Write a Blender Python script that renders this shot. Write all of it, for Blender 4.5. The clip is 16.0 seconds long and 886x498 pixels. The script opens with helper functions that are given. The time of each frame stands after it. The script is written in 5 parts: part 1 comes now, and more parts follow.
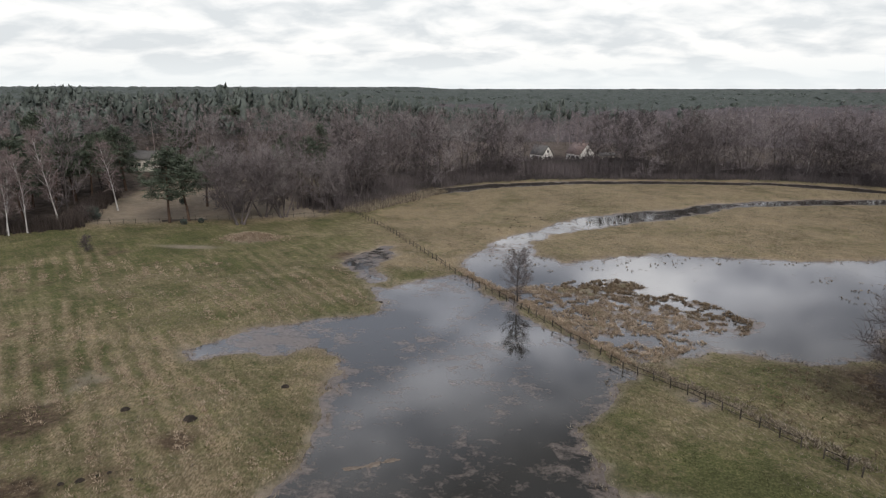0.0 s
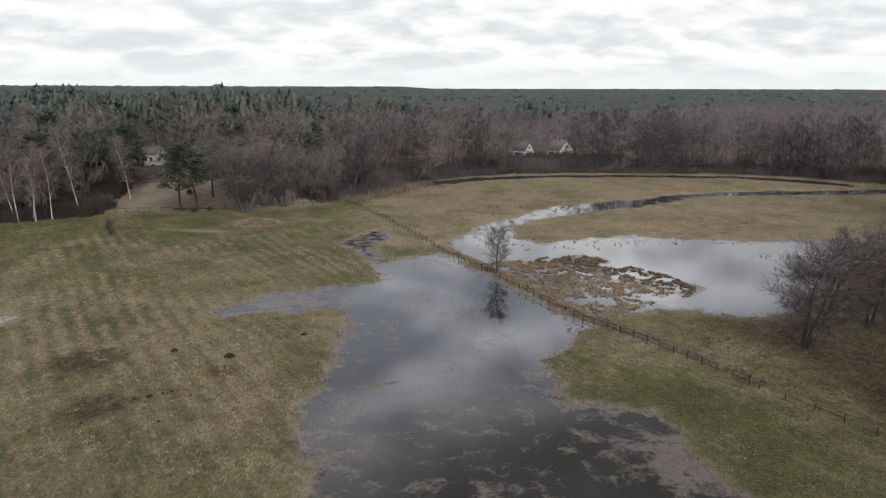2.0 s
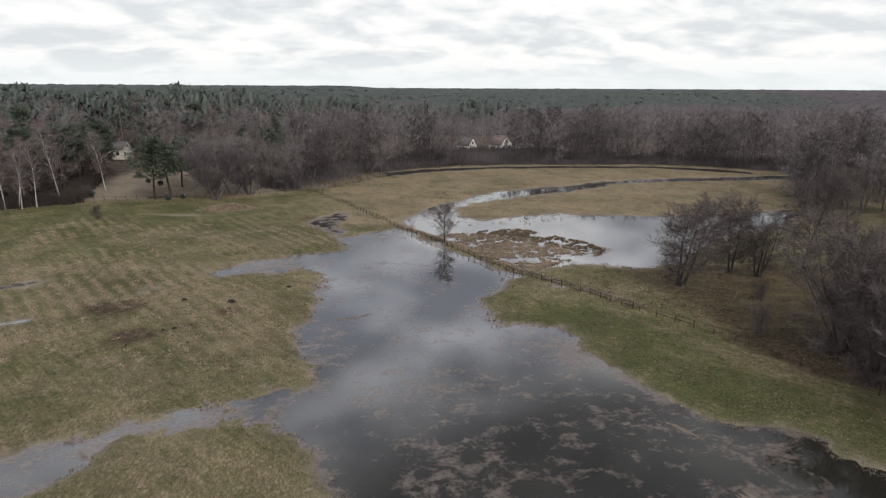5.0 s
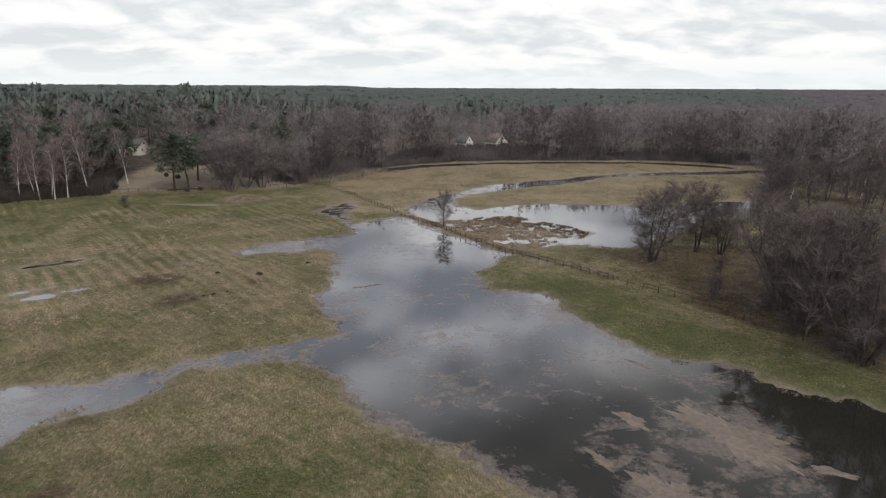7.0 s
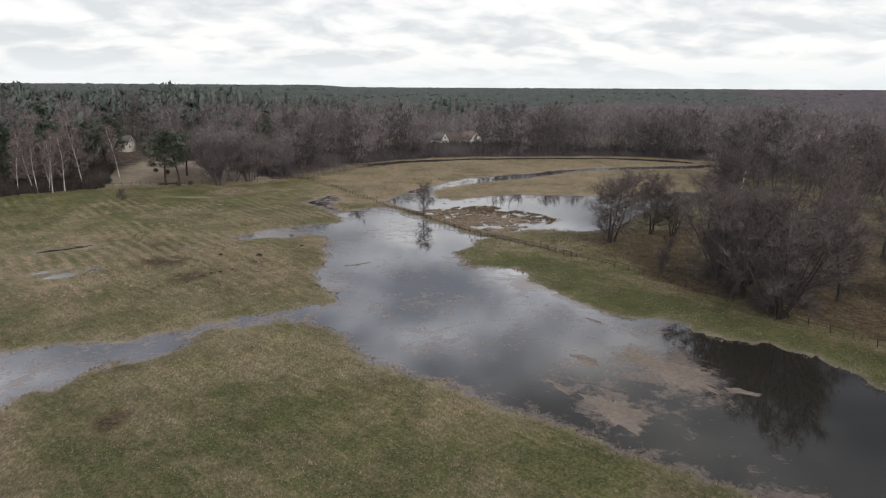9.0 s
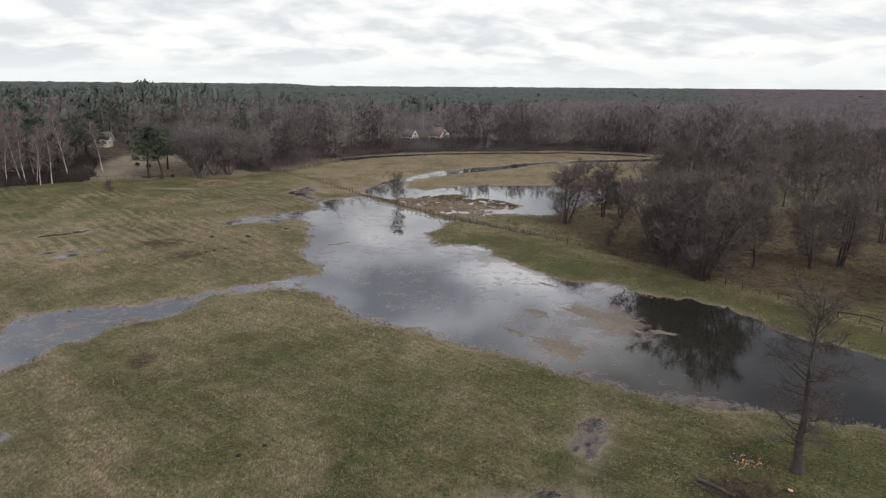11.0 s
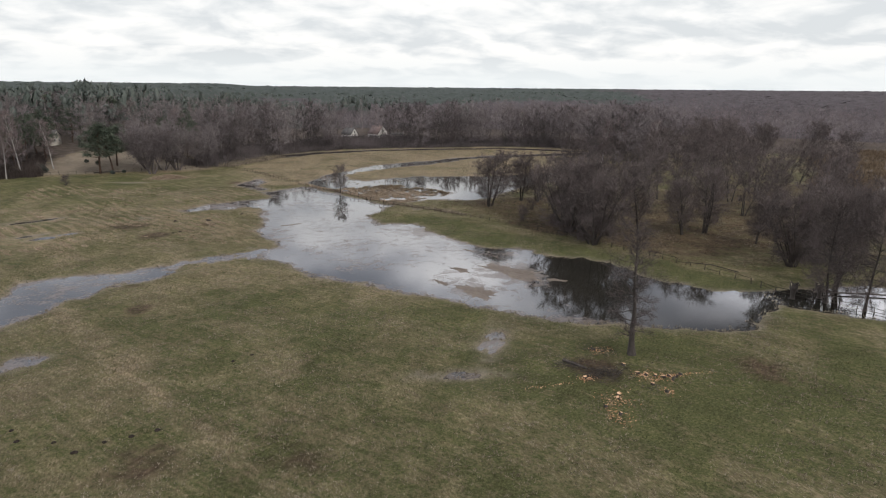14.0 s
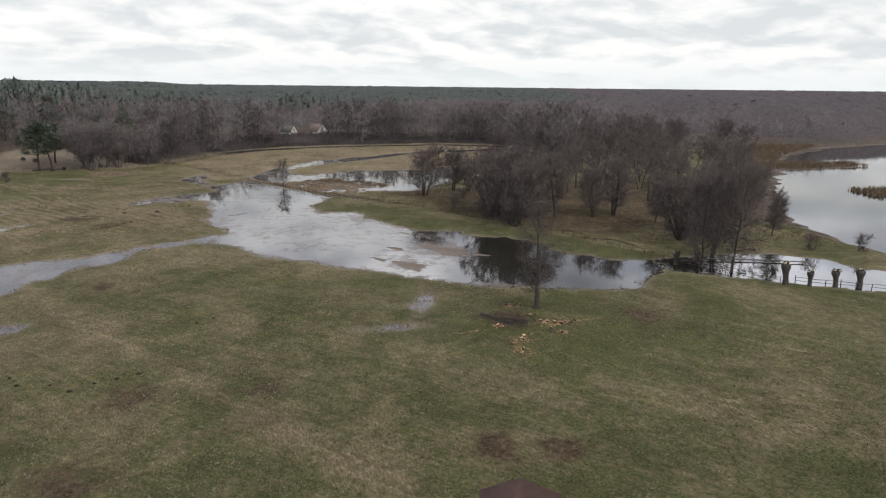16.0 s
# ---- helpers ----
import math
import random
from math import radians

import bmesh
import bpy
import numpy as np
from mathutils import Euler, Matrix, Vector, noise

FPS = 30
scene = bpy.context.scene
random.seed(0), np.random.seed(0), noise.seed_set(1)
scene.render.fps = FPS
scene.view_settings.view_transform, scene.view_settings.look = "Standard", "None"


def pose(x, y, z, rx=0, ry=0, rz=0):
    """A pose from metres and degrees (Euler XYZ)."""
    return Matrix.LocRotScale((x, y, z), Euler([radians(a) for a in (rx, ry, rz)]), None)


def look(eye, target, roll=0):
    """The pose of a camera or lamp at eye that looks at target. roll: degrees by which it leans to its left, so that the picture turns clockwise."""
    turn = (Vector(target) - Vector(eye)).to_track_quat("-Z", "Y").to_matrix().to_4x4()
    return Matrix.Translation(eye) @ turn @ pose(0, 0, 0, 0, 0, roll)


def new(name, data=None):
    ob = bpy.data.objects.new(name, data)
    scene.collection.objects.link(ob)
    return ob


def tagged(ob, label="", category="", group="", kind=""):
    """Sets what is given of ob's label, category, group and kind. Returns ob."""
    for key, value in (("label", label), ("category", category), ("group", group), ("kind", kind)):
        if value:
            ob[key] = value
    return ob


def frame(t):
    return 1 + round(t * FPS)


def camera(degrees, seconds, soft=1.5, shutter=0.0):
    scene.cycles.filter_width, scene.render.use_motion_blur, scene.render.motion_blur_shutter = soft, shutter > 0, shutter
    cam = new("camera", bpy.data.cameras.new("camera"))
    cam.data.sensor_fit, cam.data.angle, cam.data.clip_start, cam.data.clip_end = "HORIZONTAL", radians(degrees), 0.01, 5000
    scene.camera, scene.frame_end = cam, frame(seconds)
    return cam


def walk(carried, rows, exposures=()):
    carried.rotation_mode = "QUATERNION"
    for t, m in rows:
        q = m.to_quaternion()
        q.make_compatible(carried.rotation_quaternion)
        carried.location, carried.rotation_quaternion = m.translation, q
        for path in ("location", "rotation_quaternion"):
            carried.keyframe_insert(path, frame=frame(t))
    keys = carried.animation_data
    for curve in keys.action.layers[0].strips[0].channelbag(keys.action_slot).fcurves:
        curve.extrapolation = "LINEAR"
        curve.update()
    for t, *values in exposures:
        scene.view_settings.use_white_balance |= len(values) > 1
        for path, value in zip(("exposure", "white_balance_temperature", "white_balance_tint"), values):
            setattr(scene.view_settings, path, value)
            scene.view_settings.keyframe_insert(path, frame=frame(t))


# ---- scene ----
cam = camera(71.2, 16.0, 1.2)
PATH = [
    (0, (-0.282, -1.071, 30.058), (-0.297, 0.865, 29.557), 0.0),
    (0.5, (-0.384, -4.809, 30.054), (-0.395, -2.873, 29.552), 0.1),
    (1, (-0.499, -8.356, 30.075), (-0.507, -6.42, 29.574), 0.1),
    (1.5, (-0.673, -11.837, 30.046), (-0.679, -9.901, 29.544), 0.1),
    (2, (-0.777, -15.211, 30.02), (-0.747, -13.275, 29.518), 0.1),
    (2.5, (-0.808, -18.572, 29.97), (-0.658, -16.642, 29.468), 0.2),
    (3, (-1.008, -21.847, 29.963), (-0.827, -19.92, 29.46), 0.2),
    (3.5, (-1.381, -25.115, 29.971), (-1.198, -23.188, 29.468), 0.2),
    (4, (-1.813, -28.426, 29.947), (-1.627, -26.5, 29.444), 0.2),
    (6.3, (-3.815, -44.432, 30.017), (-3.609, -42.507, 29.513), 0.3),
    (6.5, (-4.008, -45.753, 30.014), (-3.803, -43.829, 29.509), 0.3),
    (7, (-4.541, -48.859, 29.995), (-4.335, -46.934, 29.491), 0.2),
    (7.5, (-5.137, -51.923, 29.958), (-4.924, -50.0, 29.453), 0.2),
    (8, (-5.78, -54.873, 29.949), (-5.551, -52.952, 29.444), 0.2),
    (8.5, (-6.508, -57.856, 29.942), (-6.252, -55.937, 29.438), 0.2),
    (9, (-7.168, -60.9, 29.925), (-6.882, -58.986, 29.42), 0.3),
    (11.3, (-9.822, -75.943, 29.503), (-9.425, -74.049, 28.997), 0.4),
    (11.5, (-10.041, -77.351, 29.505), (-9.631, -75.459, 29.002), 0.4),
    (12, (-10.655, -80.717, 29.589), (-10.211, -78.833, 29.086), 0.4),
    (12.5, (-11.266, -84.054, 29.59), (-10.78, -82.181, 29.086), 0.4),
    (13, (-11.875, -87.178, 29.62), (-11.357, -85.313, 29.117), 0.5),
    (13.5, (-12.583, -90.376, 29.602), (-12.041, -88.518, 29.096), 0.5),
    (14, (-13.307, -93.58, 29.613), (-12.743, -91.729, 29.108), 0.5),
    (14.5, (-14.065, -96.937, 29.616), (-13.48, -95.092, 29.112), 0.5),
    (15, (-14.831, -100.384, 29.65), (-14.233, -98.543, 29.146), 0.5),
    (15.5, (-15.632, -103.626, 29.66), (-15.019, -101.79, 29.155), 0.5),
    (16, (-16.327, -106.667, 29.622), (-15.589, -104.879, 29.115), 0.6),
]
walk(cam, [(t, look(eye, target, roll)) for t, eye, target, roll in PATH])

# ---- light: bright broken overcast ----
SUN_ELEV, SUN_AZ = 44.0, 155.0            # degrees; azimuth from +y towards +x
world = bpy.data.worlds.new("overcast")
scene.world = world
world.use_nodes = True


def node(tree, kind, **values):
    n = tree.nodes.new(kind)
    for key, value in values.items():
        if key in n.inputs:
            n.inputs[key].default_value = value
    return n


def ramp(tree, fac, stops):
    n = tree.nodes.new("ShaderNodeValToRGB")
    el = n.color_ramp.elements
    while len(el) > 1:
        el.remove(el[-1])
    el[0].position, el[0].color = stops[0][0], (*stops[0][1], 1)
    for p, c in stops[1:]:
        el.new(p).color = (*c, 1)
    tree.links.new(fac, n.inputs["Fac"])
    return n.outputs["Color"]


def calc(tree, op, a, b=0.0, c=None):
    n = tree.nodes.new("ShaderNodeMath")
    n.operation = op
    for i, v in enumerate((a, b, c)):
        if v is None:
            continue
        if isinstance(v, (int, float)):
            n.inputs[i].default_value = v
        else:
            tree.links.new(v, n.inputs[i])
    return n.outputs[0]


def blend(tree, fac, a, b, how="MIX"):
    n = tree.nodes.new("ShaderNodeMix")
    n.data_type, n.blend_type = "RGBA", how
    for i, v in ((0, fac), (6, a), (7, b)):
        if isinstance(v, (int, float)):
            n.inputs[i].default_value = v
        elif isinstance(v, tuple):
            n.inputs[i].default_value = (*v, 1)
        else:
            tree.links.new(v, n.inputs[i])
    return n.outputs[2]


def blend_value(tree, fac, v):
    """1 where fac is 0, v where it is 1."""
    return calc(tree, "ADD", calc(tree, "MULTIPLY", fac, v), calc(tree, "SUBTRACT", 1.0, fac))


def noise_tex(tree, vec, scale, detail=4.0, rough=0.55, warp=0.0):
    n = node(tree, "ShaderNodeTexNoise", Scale=scale, Detail=detail, Roughness=rough, Distortion=warp)
    tree.links.new(vec, n.inputs["Vector"])
    return n.outputs["Fac"]


def mapped(tree, vec, scale=(1, 1, 1), turn=0.0, shift=(0, 0, 0)):
    n = tree.nodes.new("ShaderNodeMapping")
    n.inputs["Scale"].default_value, n.inputs["Rotation"].default_value = scale, (0, 0, radians(turn))
    n.inputs["Location"].default_value = shift
    tree.links.new(vec, n.inputs["Vector"])
    return n.outputs["Vector"]


def make_sky():
    t = world.node_tree
    t.nodes.clear()
    sky = t.nodes.new("ShaderNodeTexSky")
    sky.sky_type, sky.sun_disc = "NISHITA", False
    sky.sun_elevation, sky.sun_rotation = radians(SUN_ELEV), radians(SUN_AZ)
    sky.dust_density = 2.5
    way = t.nodes.new("ShaderNodeTexCoord").outputs["Generated"]
    split = t.nodes.new("ShaderNodeSeparateXYZ")
    t.links.new(way, split.inputs[0])
    # cloud deck: directions laid out on a plane overhead
    lift = calc(t, "ADD", calc(t, "MAXIMUM", split.outputs[2], 0.0), 0.18)
    flat = t.nodes.new("ShaderNodeCombineXYZ")
    t.links.new(calc(t, "DIVIDE", split.outputs[0], lift), flat.inputs[0])
    t.links.new(calc(t, "DIVIDE", split.outputs[1], lift), flat.inputs[1])
    big = noise_tex(t, mapped(t, flat.outputs[0], (1.05, 1.1, 1), 8, (3.1, 1.7, 0)), 1.0, 4, 0.50, 0.3)
    fine = noise_tex(t, mapped(t, flat.outputs[0], (2.6, 2.9, 1), 8), 1.0, 6, 0.56, 0.3)
    both = calc(t, "ADD", calc(t, "MULTIPLY", big, 0.55), calc(t, "MULTIPLY", fine, 0.45))
    high = ramp(t, both, [(0.40, (0.78, 0.84, 1.00)), (0.46, (1.32, 1.37, 1.55)), (0.53, (2.1, 2.13, 2.30)), (0.59, (3.1, 3.09, 3.18))])
    # the same deck far off: small billows in rows, greyer underneath
    def deck(extra):
        reach = calc(t, "ADD", calc(t, "MAXIMUM", split.outputs[2], 0.0), 0.24 + extra)
        far = t.nodes.new("ShaderNodeCombineXYZ")
        t.links.new(calc(t, "DIVIDE", split.outputs[0], reach), far.inputs[0])
        t.links.new(calc(t, "DIVIDE", split.outputs[1], reach), far.inputs[1])
        wide = noise_tex(t, mapped(t, far.outputs[0], (1.5, 1.6, 1), 4, (2.3, 0.4, 0)), 1.0, 3, 0.5, 0.4)
        small = noise_tex(t, mapped(t, far.outputs[0], (3.6, 4.0, 1), 4, (0.7, 5.2, 0)), 1.0, 6, 0.54, 0.4)
        return calc(t, "ADD", calc(t, "MULTIPLY", wide, 0.52), calc(t, "MULTIPLY", small, 0.48))

    puffs = deck(0.0)
    edge_on = calc(t, "ADD", puffs, calc(t, "MULTIPLY", calc(t, "SUBTRACT", puffs, deck(0.020)), 0.7))
    low = ramp(t, edge_on, [(0.36, (0.70, 0.73, 0.75)), (0.44, (0.79, 0.81, 0.82)), (0.50, (0.87, 0.88, 0.88)), (0.58, (0.955, 0.95, 0.935))])
    up = node(t, "ShaderNodeMapRange", **{"From Min": 0.14, "From Max": 0.24})
    t.links.new(split.outputs[2], up.inputs["Value"])
    clouds = blend(t, up.outputs[0], low, high)
    top = node(t, "ShaderNodeMapRange", **{"From Min": 0.45, "From Max": 0.60, "To Min": 1.0, "To Max": 0.24})
    thin = node(t, "ShaderNodeMapRange", **{"From Min": 0.55, "From Max": 0.70, "To Min": 0.0, "To Max": 1.0})
    t.links.new(split.outputs[0], thin.inputs["Value"])
    lowest = node(t, "ShaderNodeMapRange", **{"From Min": 0.22, "From Max": 0.34, "To Min": 1.1, "To Max": 0.0})
    t.links.new(split.outputs[2], lowest.inputs["Value"])
    gap = calc(t, "MULTIPLY", thin.outputs[0], lowest.outputs[0])
    # the deck thickens overhead and towards the east
    t.links.new(calc(t, "ADD", split.outputs[2], calc(t, "MULTIPLY", calc(t, "MAXIMUM", split.outputs[0], -0.1), calc(t, "SUBTRACT", 0.40, calc(t, "MULTIPLY", gap, 0.36)))), top.inputs["Value"])
    middle = node(t, "ShaderNodeMapRange", **{"From Min": 0.20, "From Max": 0.37, "To Min": 0.36, "To Max": 1.30})
    t.links.new(split.outputs[2], middle.inputs["Value"])
    thinned = calc(t, "ADD", 1.0, gap)
    shade = t.nodes.new("ShaderNodeCombineXYZ")
    for i in range(3):
        t.links.new(calc(t, "MULTIPLY", top.outputs[0], blend_value(t, up.outputs[0], calc(t, "MULTIPLY", middle.outputs[0], thinned))), shade.inputs[i])
    clouds = blend(t, 1.0, clouds, shade.outputs[0], "MULTIPLY")
    veil = node(t, "ShaderNodeMapRange", **{"From Min": 0.012, "From Max": 0.05, "To Min": 0.75, "To Max": 0.0})
    t.links.new(split.outputs[2], veil.inputs["Value"])
    clouds = blend(t, veil.outputs[0], clouds, (0.83, 0.87, 0.88))
    back_sky = t.nodes.new("ShaderNodeBackground")
    back_sky.inputs["Strength"].default_value = 0.06
    t.links.new(sky.outputs["Color"], back_sky.inputs["Color"])
    back_cloud = t.nodes.new("ShaderNodeBackground")
    back_cloud.inputs["Strength"].default_value = SKY_STRENGTH
    t.links.new(clouds, back_cloud.inputs["Color"])
    mix = t.nodes.new("ShaderNodeMixShader")
    mix.inputs[0].default_value = 0.94
    t.links.new(back_sky.outputs[0], mix.inputs[1])
    t.links.new(back_cloud.outputs[0], mix.inputs[2])
    out = t.nodes.new("ShaderNodeOutputWorld")
    t.links.new(mix.outputs[0], out.inputs["Surface"])


SKY_STRENGTH = 1.12
make_sky()
sun = new("sun", bpy.data.lights.new("sun", "SUN"))
sun.data.energy, sun.data.angle, sun.data.color = 2.35, radians(35), (1.0, 0.945, 0.87)
az, el = radians(SUN_AZ), radians(SUN_ELEV)
sun.matrix_world = look((400 * math.sin(az) * math.cos(el), 400 * math.cos(az) * math.cos(el), 400 * math.sin(el)), (0, 0, 0))


# ---- the plan, in metres; the still water lies at z = 0 ----
POND_NORTH = [(1, 98), (-7, 93), (-9, 89), (-12, 91), (-9, 84), (-10, 79), (-19, 77), (-24, 75), (-28, 72), (-31, 68), (-30, 64), (-22, 66), (-17, 67), (-13, 65), (-12, 60), (-12, 47), (-13, 40), (-13, 34), (-10, 29), (-6, 24), (22, 24), (22, 29), (21, 32), (20, 38), (13, 39), (12, 48), (15, 53), (19, 61), (14, 72), (9, 83), (5, 91)]
POND_SOUTH = [(-10, 30), (-11, 25), (-14, 17.5), (-10, 13), (-8, 7), (-5, 2.5), (0, -1), (7, -8), (14, -15), (20, -22), (27, -27), (34, -31), (41, -34), (47, -34), (53, -31), (58, -28), (59, -22), (52, -20), (47, -14), (46, -6), (42, 2), (36, 7), (34, 11), (27, 15), (25, 20), (22, 29)]
CHANNEL = [(-11, 26), (-17, 22), (-24, 20), (-30, 17), (-36, 14.5), (-44, 15), (-49, 13), (-50, 6), (-55, -2), (-66, -8), (-66, -22), (-52, -16), (-46, -12), (-42, -5), (-38, 1), (-35, 5), (-29, 9), (-24.5, 15), (-20, 16), (-13, 17)]
DITCH = [(57, -29), (63, -34), (70, -40), (79, -48), (95, -60), (100, -50), (88, -40), (89, -34), (82, -27), (72, -24), (59, -22)]
BACKWATER = [(1, 105), (4, 111), (11, 123), (20, 133), (29, 143), (43, 151), (59, 157), (75, 165.5), (94, 169.5), (122, 171.5), (150, 173), (150, 165), (118, 162), (92, 161.5), (75, 158.5), (52, 143), (37, 136), (22, 128), (17, 120), (16, 111), (21, 105), (26, 108), (41, 112), (52, 108.5), (66, 106), (79, 108), (92, 110), (102, 112), (100, 104), (86, 90), (75, 88), (62, 78), (50, 66), (43, 63), (38, 65), (31, 67), (25, 63), (22, 64), (15, 74), (10, 83), (5, 92)]
PUDDLE = [(-19, 105), (-17, 112), (-14, 118), (-12, 117), (-11, 109), (-14, 102), (-10, 95), (-13, 93), (-16, 100)]
LAKE = [(104, -34), (105, -26), (114, -6), (151, 30), (175, 48), (197, 63), (240, 60), (245, 72), (215, 80), (240, 100), (305, 126), (360, 130), (520, 150), (520, -150), (130, -120), (106, -60)]
FAR_DITCH = [(-6, 178), (2, 182), (16, 193), (41, 199), (73, 199.5), (103, 197), (121, 187), (132, 176), (137, 180), (126, 194), (106, 203), (73, 206), (41, 206), (14, 200), (-4, 188)]
MARSH = [(10, 90), (19, 94), (28, 95), (33, 88), (38, 82), (40, 76), (36, 71), (32, 70), (23, 64), (21, 66), (15, 74), (12, 82)]
SMALL_POOLS = [(14, -27.6, 3.0, 1.2, 62), (6, -36.8, 1.0, 0.35, -10), (-64, 60, 2.4, 0.9, 20), (-59.5, 62, 1.8, 0.8, 30), (-58.5, 45.5, 2.0, 0.8, 40), (-55.5, 42.3, 1.9, 0.8, 20), (-61, 45, 1.4, 0.7, 0), (-50.3, 46.2, 1.0, 0.7, 30), (-39.5, 55, 1.6, 0.6, 80), (-38, -20.2, 1.6, 0.7, 20), (-41, -22.5, 1.2, 0.5, 30), (24.5, 55, 1.0, 0.6, -50)]
OPEN_LAND = [(-190, 70), (-110, 108), (-79, 127), (-45, 141), (-26, 148), (-20, 160), (-14, 168), (-5, 187), (10, 201), (26, 207), (51, 210), (85, 209), (110, 205), (130, 196), (140, 184), (150, 178), (150, 160), (112, 130), (80, 60), (110, 20), (104, -30), (110, -80), (220, -260), (-190, -260)]
CLEARING = [(-79, 127), (-45, 141), (-30, 147), (-44, 165), (-58, 182), (-76, 172), (-82, 150)]


def poly_distance(poly, x, y):
    """Signed distance to a closed outline: negative inside."""
    p = np.array(poly, float)
    q = np.roll(p, -1, axis=0)
    best, inside = np.full(x.shape, 1e9), np.zeros(x.shape, bool)
    for (ax, ay), (bx, by) in zip(p, q):
        ex, ey = bx - ax, by - ay
        k = np.clip(((x - ax) * ex + (y - ay) * ey) / (ex * ex + ey * ey), 0, 1)
        best = np.minimum(best, np.hypot(x - ax - k * ex, y - ay - k * ey))
        if ey != 0:
            inside ^= ((ay > y) != (by > y)) & (x < ex * (y - ay) / ey + ax)
    return np.where(inside, -best, best)


def value_noise(x, y, size, seed):
    """Smooth random field, 0 to 1, with features of about that size in metres."""
    table = np.random.RandomState(seed).rand(257, 257)
    u, v = x / size, y / size
    i, j = np.floor(u).astype(int), np.floor(v).astype(int)
    fu, fv = u - i, v - j
    fu, fv = fu * fu * (3 - 2 * fu), fv * fv * (3 - 2 * fv)
    i0, j0, i1, j1 = i % 257, j % 257, (i + 1) % 257, (j + 1) % 257
    return (table[i0, j0] * (1 - fu) + table[i1, j0] * fu) * (1 - fv) + (table[i0, j1] * (1 - fu) + table[i1, j1] * fu) * fv


def smooth(a, b, v):
    k = np.clip((v - a) / (b - a), 0, 1)
    return k * k * (3 - 2 * k)


def water_distance(x, y):
    """Ragged signed distance to all open water."""
    d = np.full(x.shape, 1e9)
    for poly in (POND_NORTH, POND_SOUTH, DITCH, BACKWATER, PUDDLE, LAKE, FAR_DITCH):
        d = np.minimum(d, poly_distance(poly, x, y))
    d = np.minimum(d, poly_distance(CHANNEL, x, y) + 0.5 + smooth(-30, -22, x) * (0.5 + 3.0 * (value_noise(x, y, 0.9, 4) - 0.5)))
    for cx, cy, a, b, turn in SMALL_POOLS:
        c, s = math.cos(radians(turn)), math.sin(radians(turn))
        u, v = (x - cx) * c + (y - cy) * s, (y - cy) * c - (x - cx) * s
        d = np.minimum(d, (np.hypot(u / a, v / b) - 1) * b + 0.15)
    # grassy bank under the fence
    k = np.clip(((x - 1) * 18.5 + (y - 99) * -37.5) / (18.5 ** 2 + 37.5 ** 2), 0, 1)
    d = np.maximum(d, 0.55 - np.hypot(x - 1.9 - 18.5 * k, y - 99.4 + 37.5 * k))
    marsh = poly_distance(MARSH, x, y)
    d = np.where(marsh < 1.5, np.maximum(d, -0.55 + 2.6 * (value_noise(x, y, 2.2, 5) - 0.74) - 0.5 * np.maximum(marsh, 0)), d)
    d = d + 2.2 * (value_noise(x, y, 5.0, 1) - 0.5) + 1.3 * (value_noise(x, y, 1.9, 2) - 0.5) + 0.9 * (value_noise(x, y, 0.8, 3) - 0.5)
    return d


def relief(x, y, d=None):
    """Height of the land."""
    d = water_distance(x, y) if d is None else d
    bank = np.where(d > 0, 0.02 + 0.38 * (1 - np.exp(-np.maximum(d, 0) / 5.0)), -0.5 * (1 - np.exp(np.minimum(d, 0) / 2.5)))
    out = poly_distance(OPEN_LAND, x, y)
    left = smooth(-30, -95, x) * smooth(60, 130, y)
    rise = 2.2 * left + smooth(0, 70, out) * (1.0 + 4.0 * smooth(20, -90, x)) * smooth(60, 170, y)
    far = 9.0 * smooth(280, 1800, np.hypot(x, y))
    rough = 0.16 * (value_noise(x, y, 3.0, 11) - 0.5) + 0.10 * (value_noise(x, y, 1.1, 12) - 0.5) + 0.5 * (value_noise(x, y, 17, 13) - 0.5)
    heap = 1.0 * np.exp(-(((x + 40) / 4.0) ** 2 + ((y - 121) / 2.0) ** 2))
    # the small pools lie in flat hollows
    hollow = smooth(7, 2, np.minimum.reduce([np.hypot(x - p[0], y - p[1]) for p in SMALL_POOLS]))
    bank, rough = np.where(d > 0, bank * (1 - 0.75 * hollow), bank), rough * (1 - hollow)
    land = bank + smooth(0.0, 6.0, d) * (rise + far) + smooth(0, 2.5, d) * rough + heap
    return np.where(d > 0, np.maximum(land, 0.02 + 0.025 * np.minimum(d, 4)), bank)


# ---- materials ----
def material(name):
    m = bpy.data.materials.new(name)
    m.use_nodes = True
    t = m.node_tree
    return m, t, t.nodes["Principled BSDF"], t.nodes.new("ShaderNodeTexCoord").outputs["Object"]


def bump(t, bsdf, height, strength=0.5, distance=0.05):
    n = node(t, "ShaderNodeBump", Strength=strength, Distance=distance)
    t.links.new(height, n.inputs["Height"])
    t.links.new(n.outputs[0], bsdf.inputs["Normal"])


def attr(t, name):
    n = t.nodes.new("ShaderNodeAttribute")
    n.attribute_name = name
    return n.outputs["Fac"]


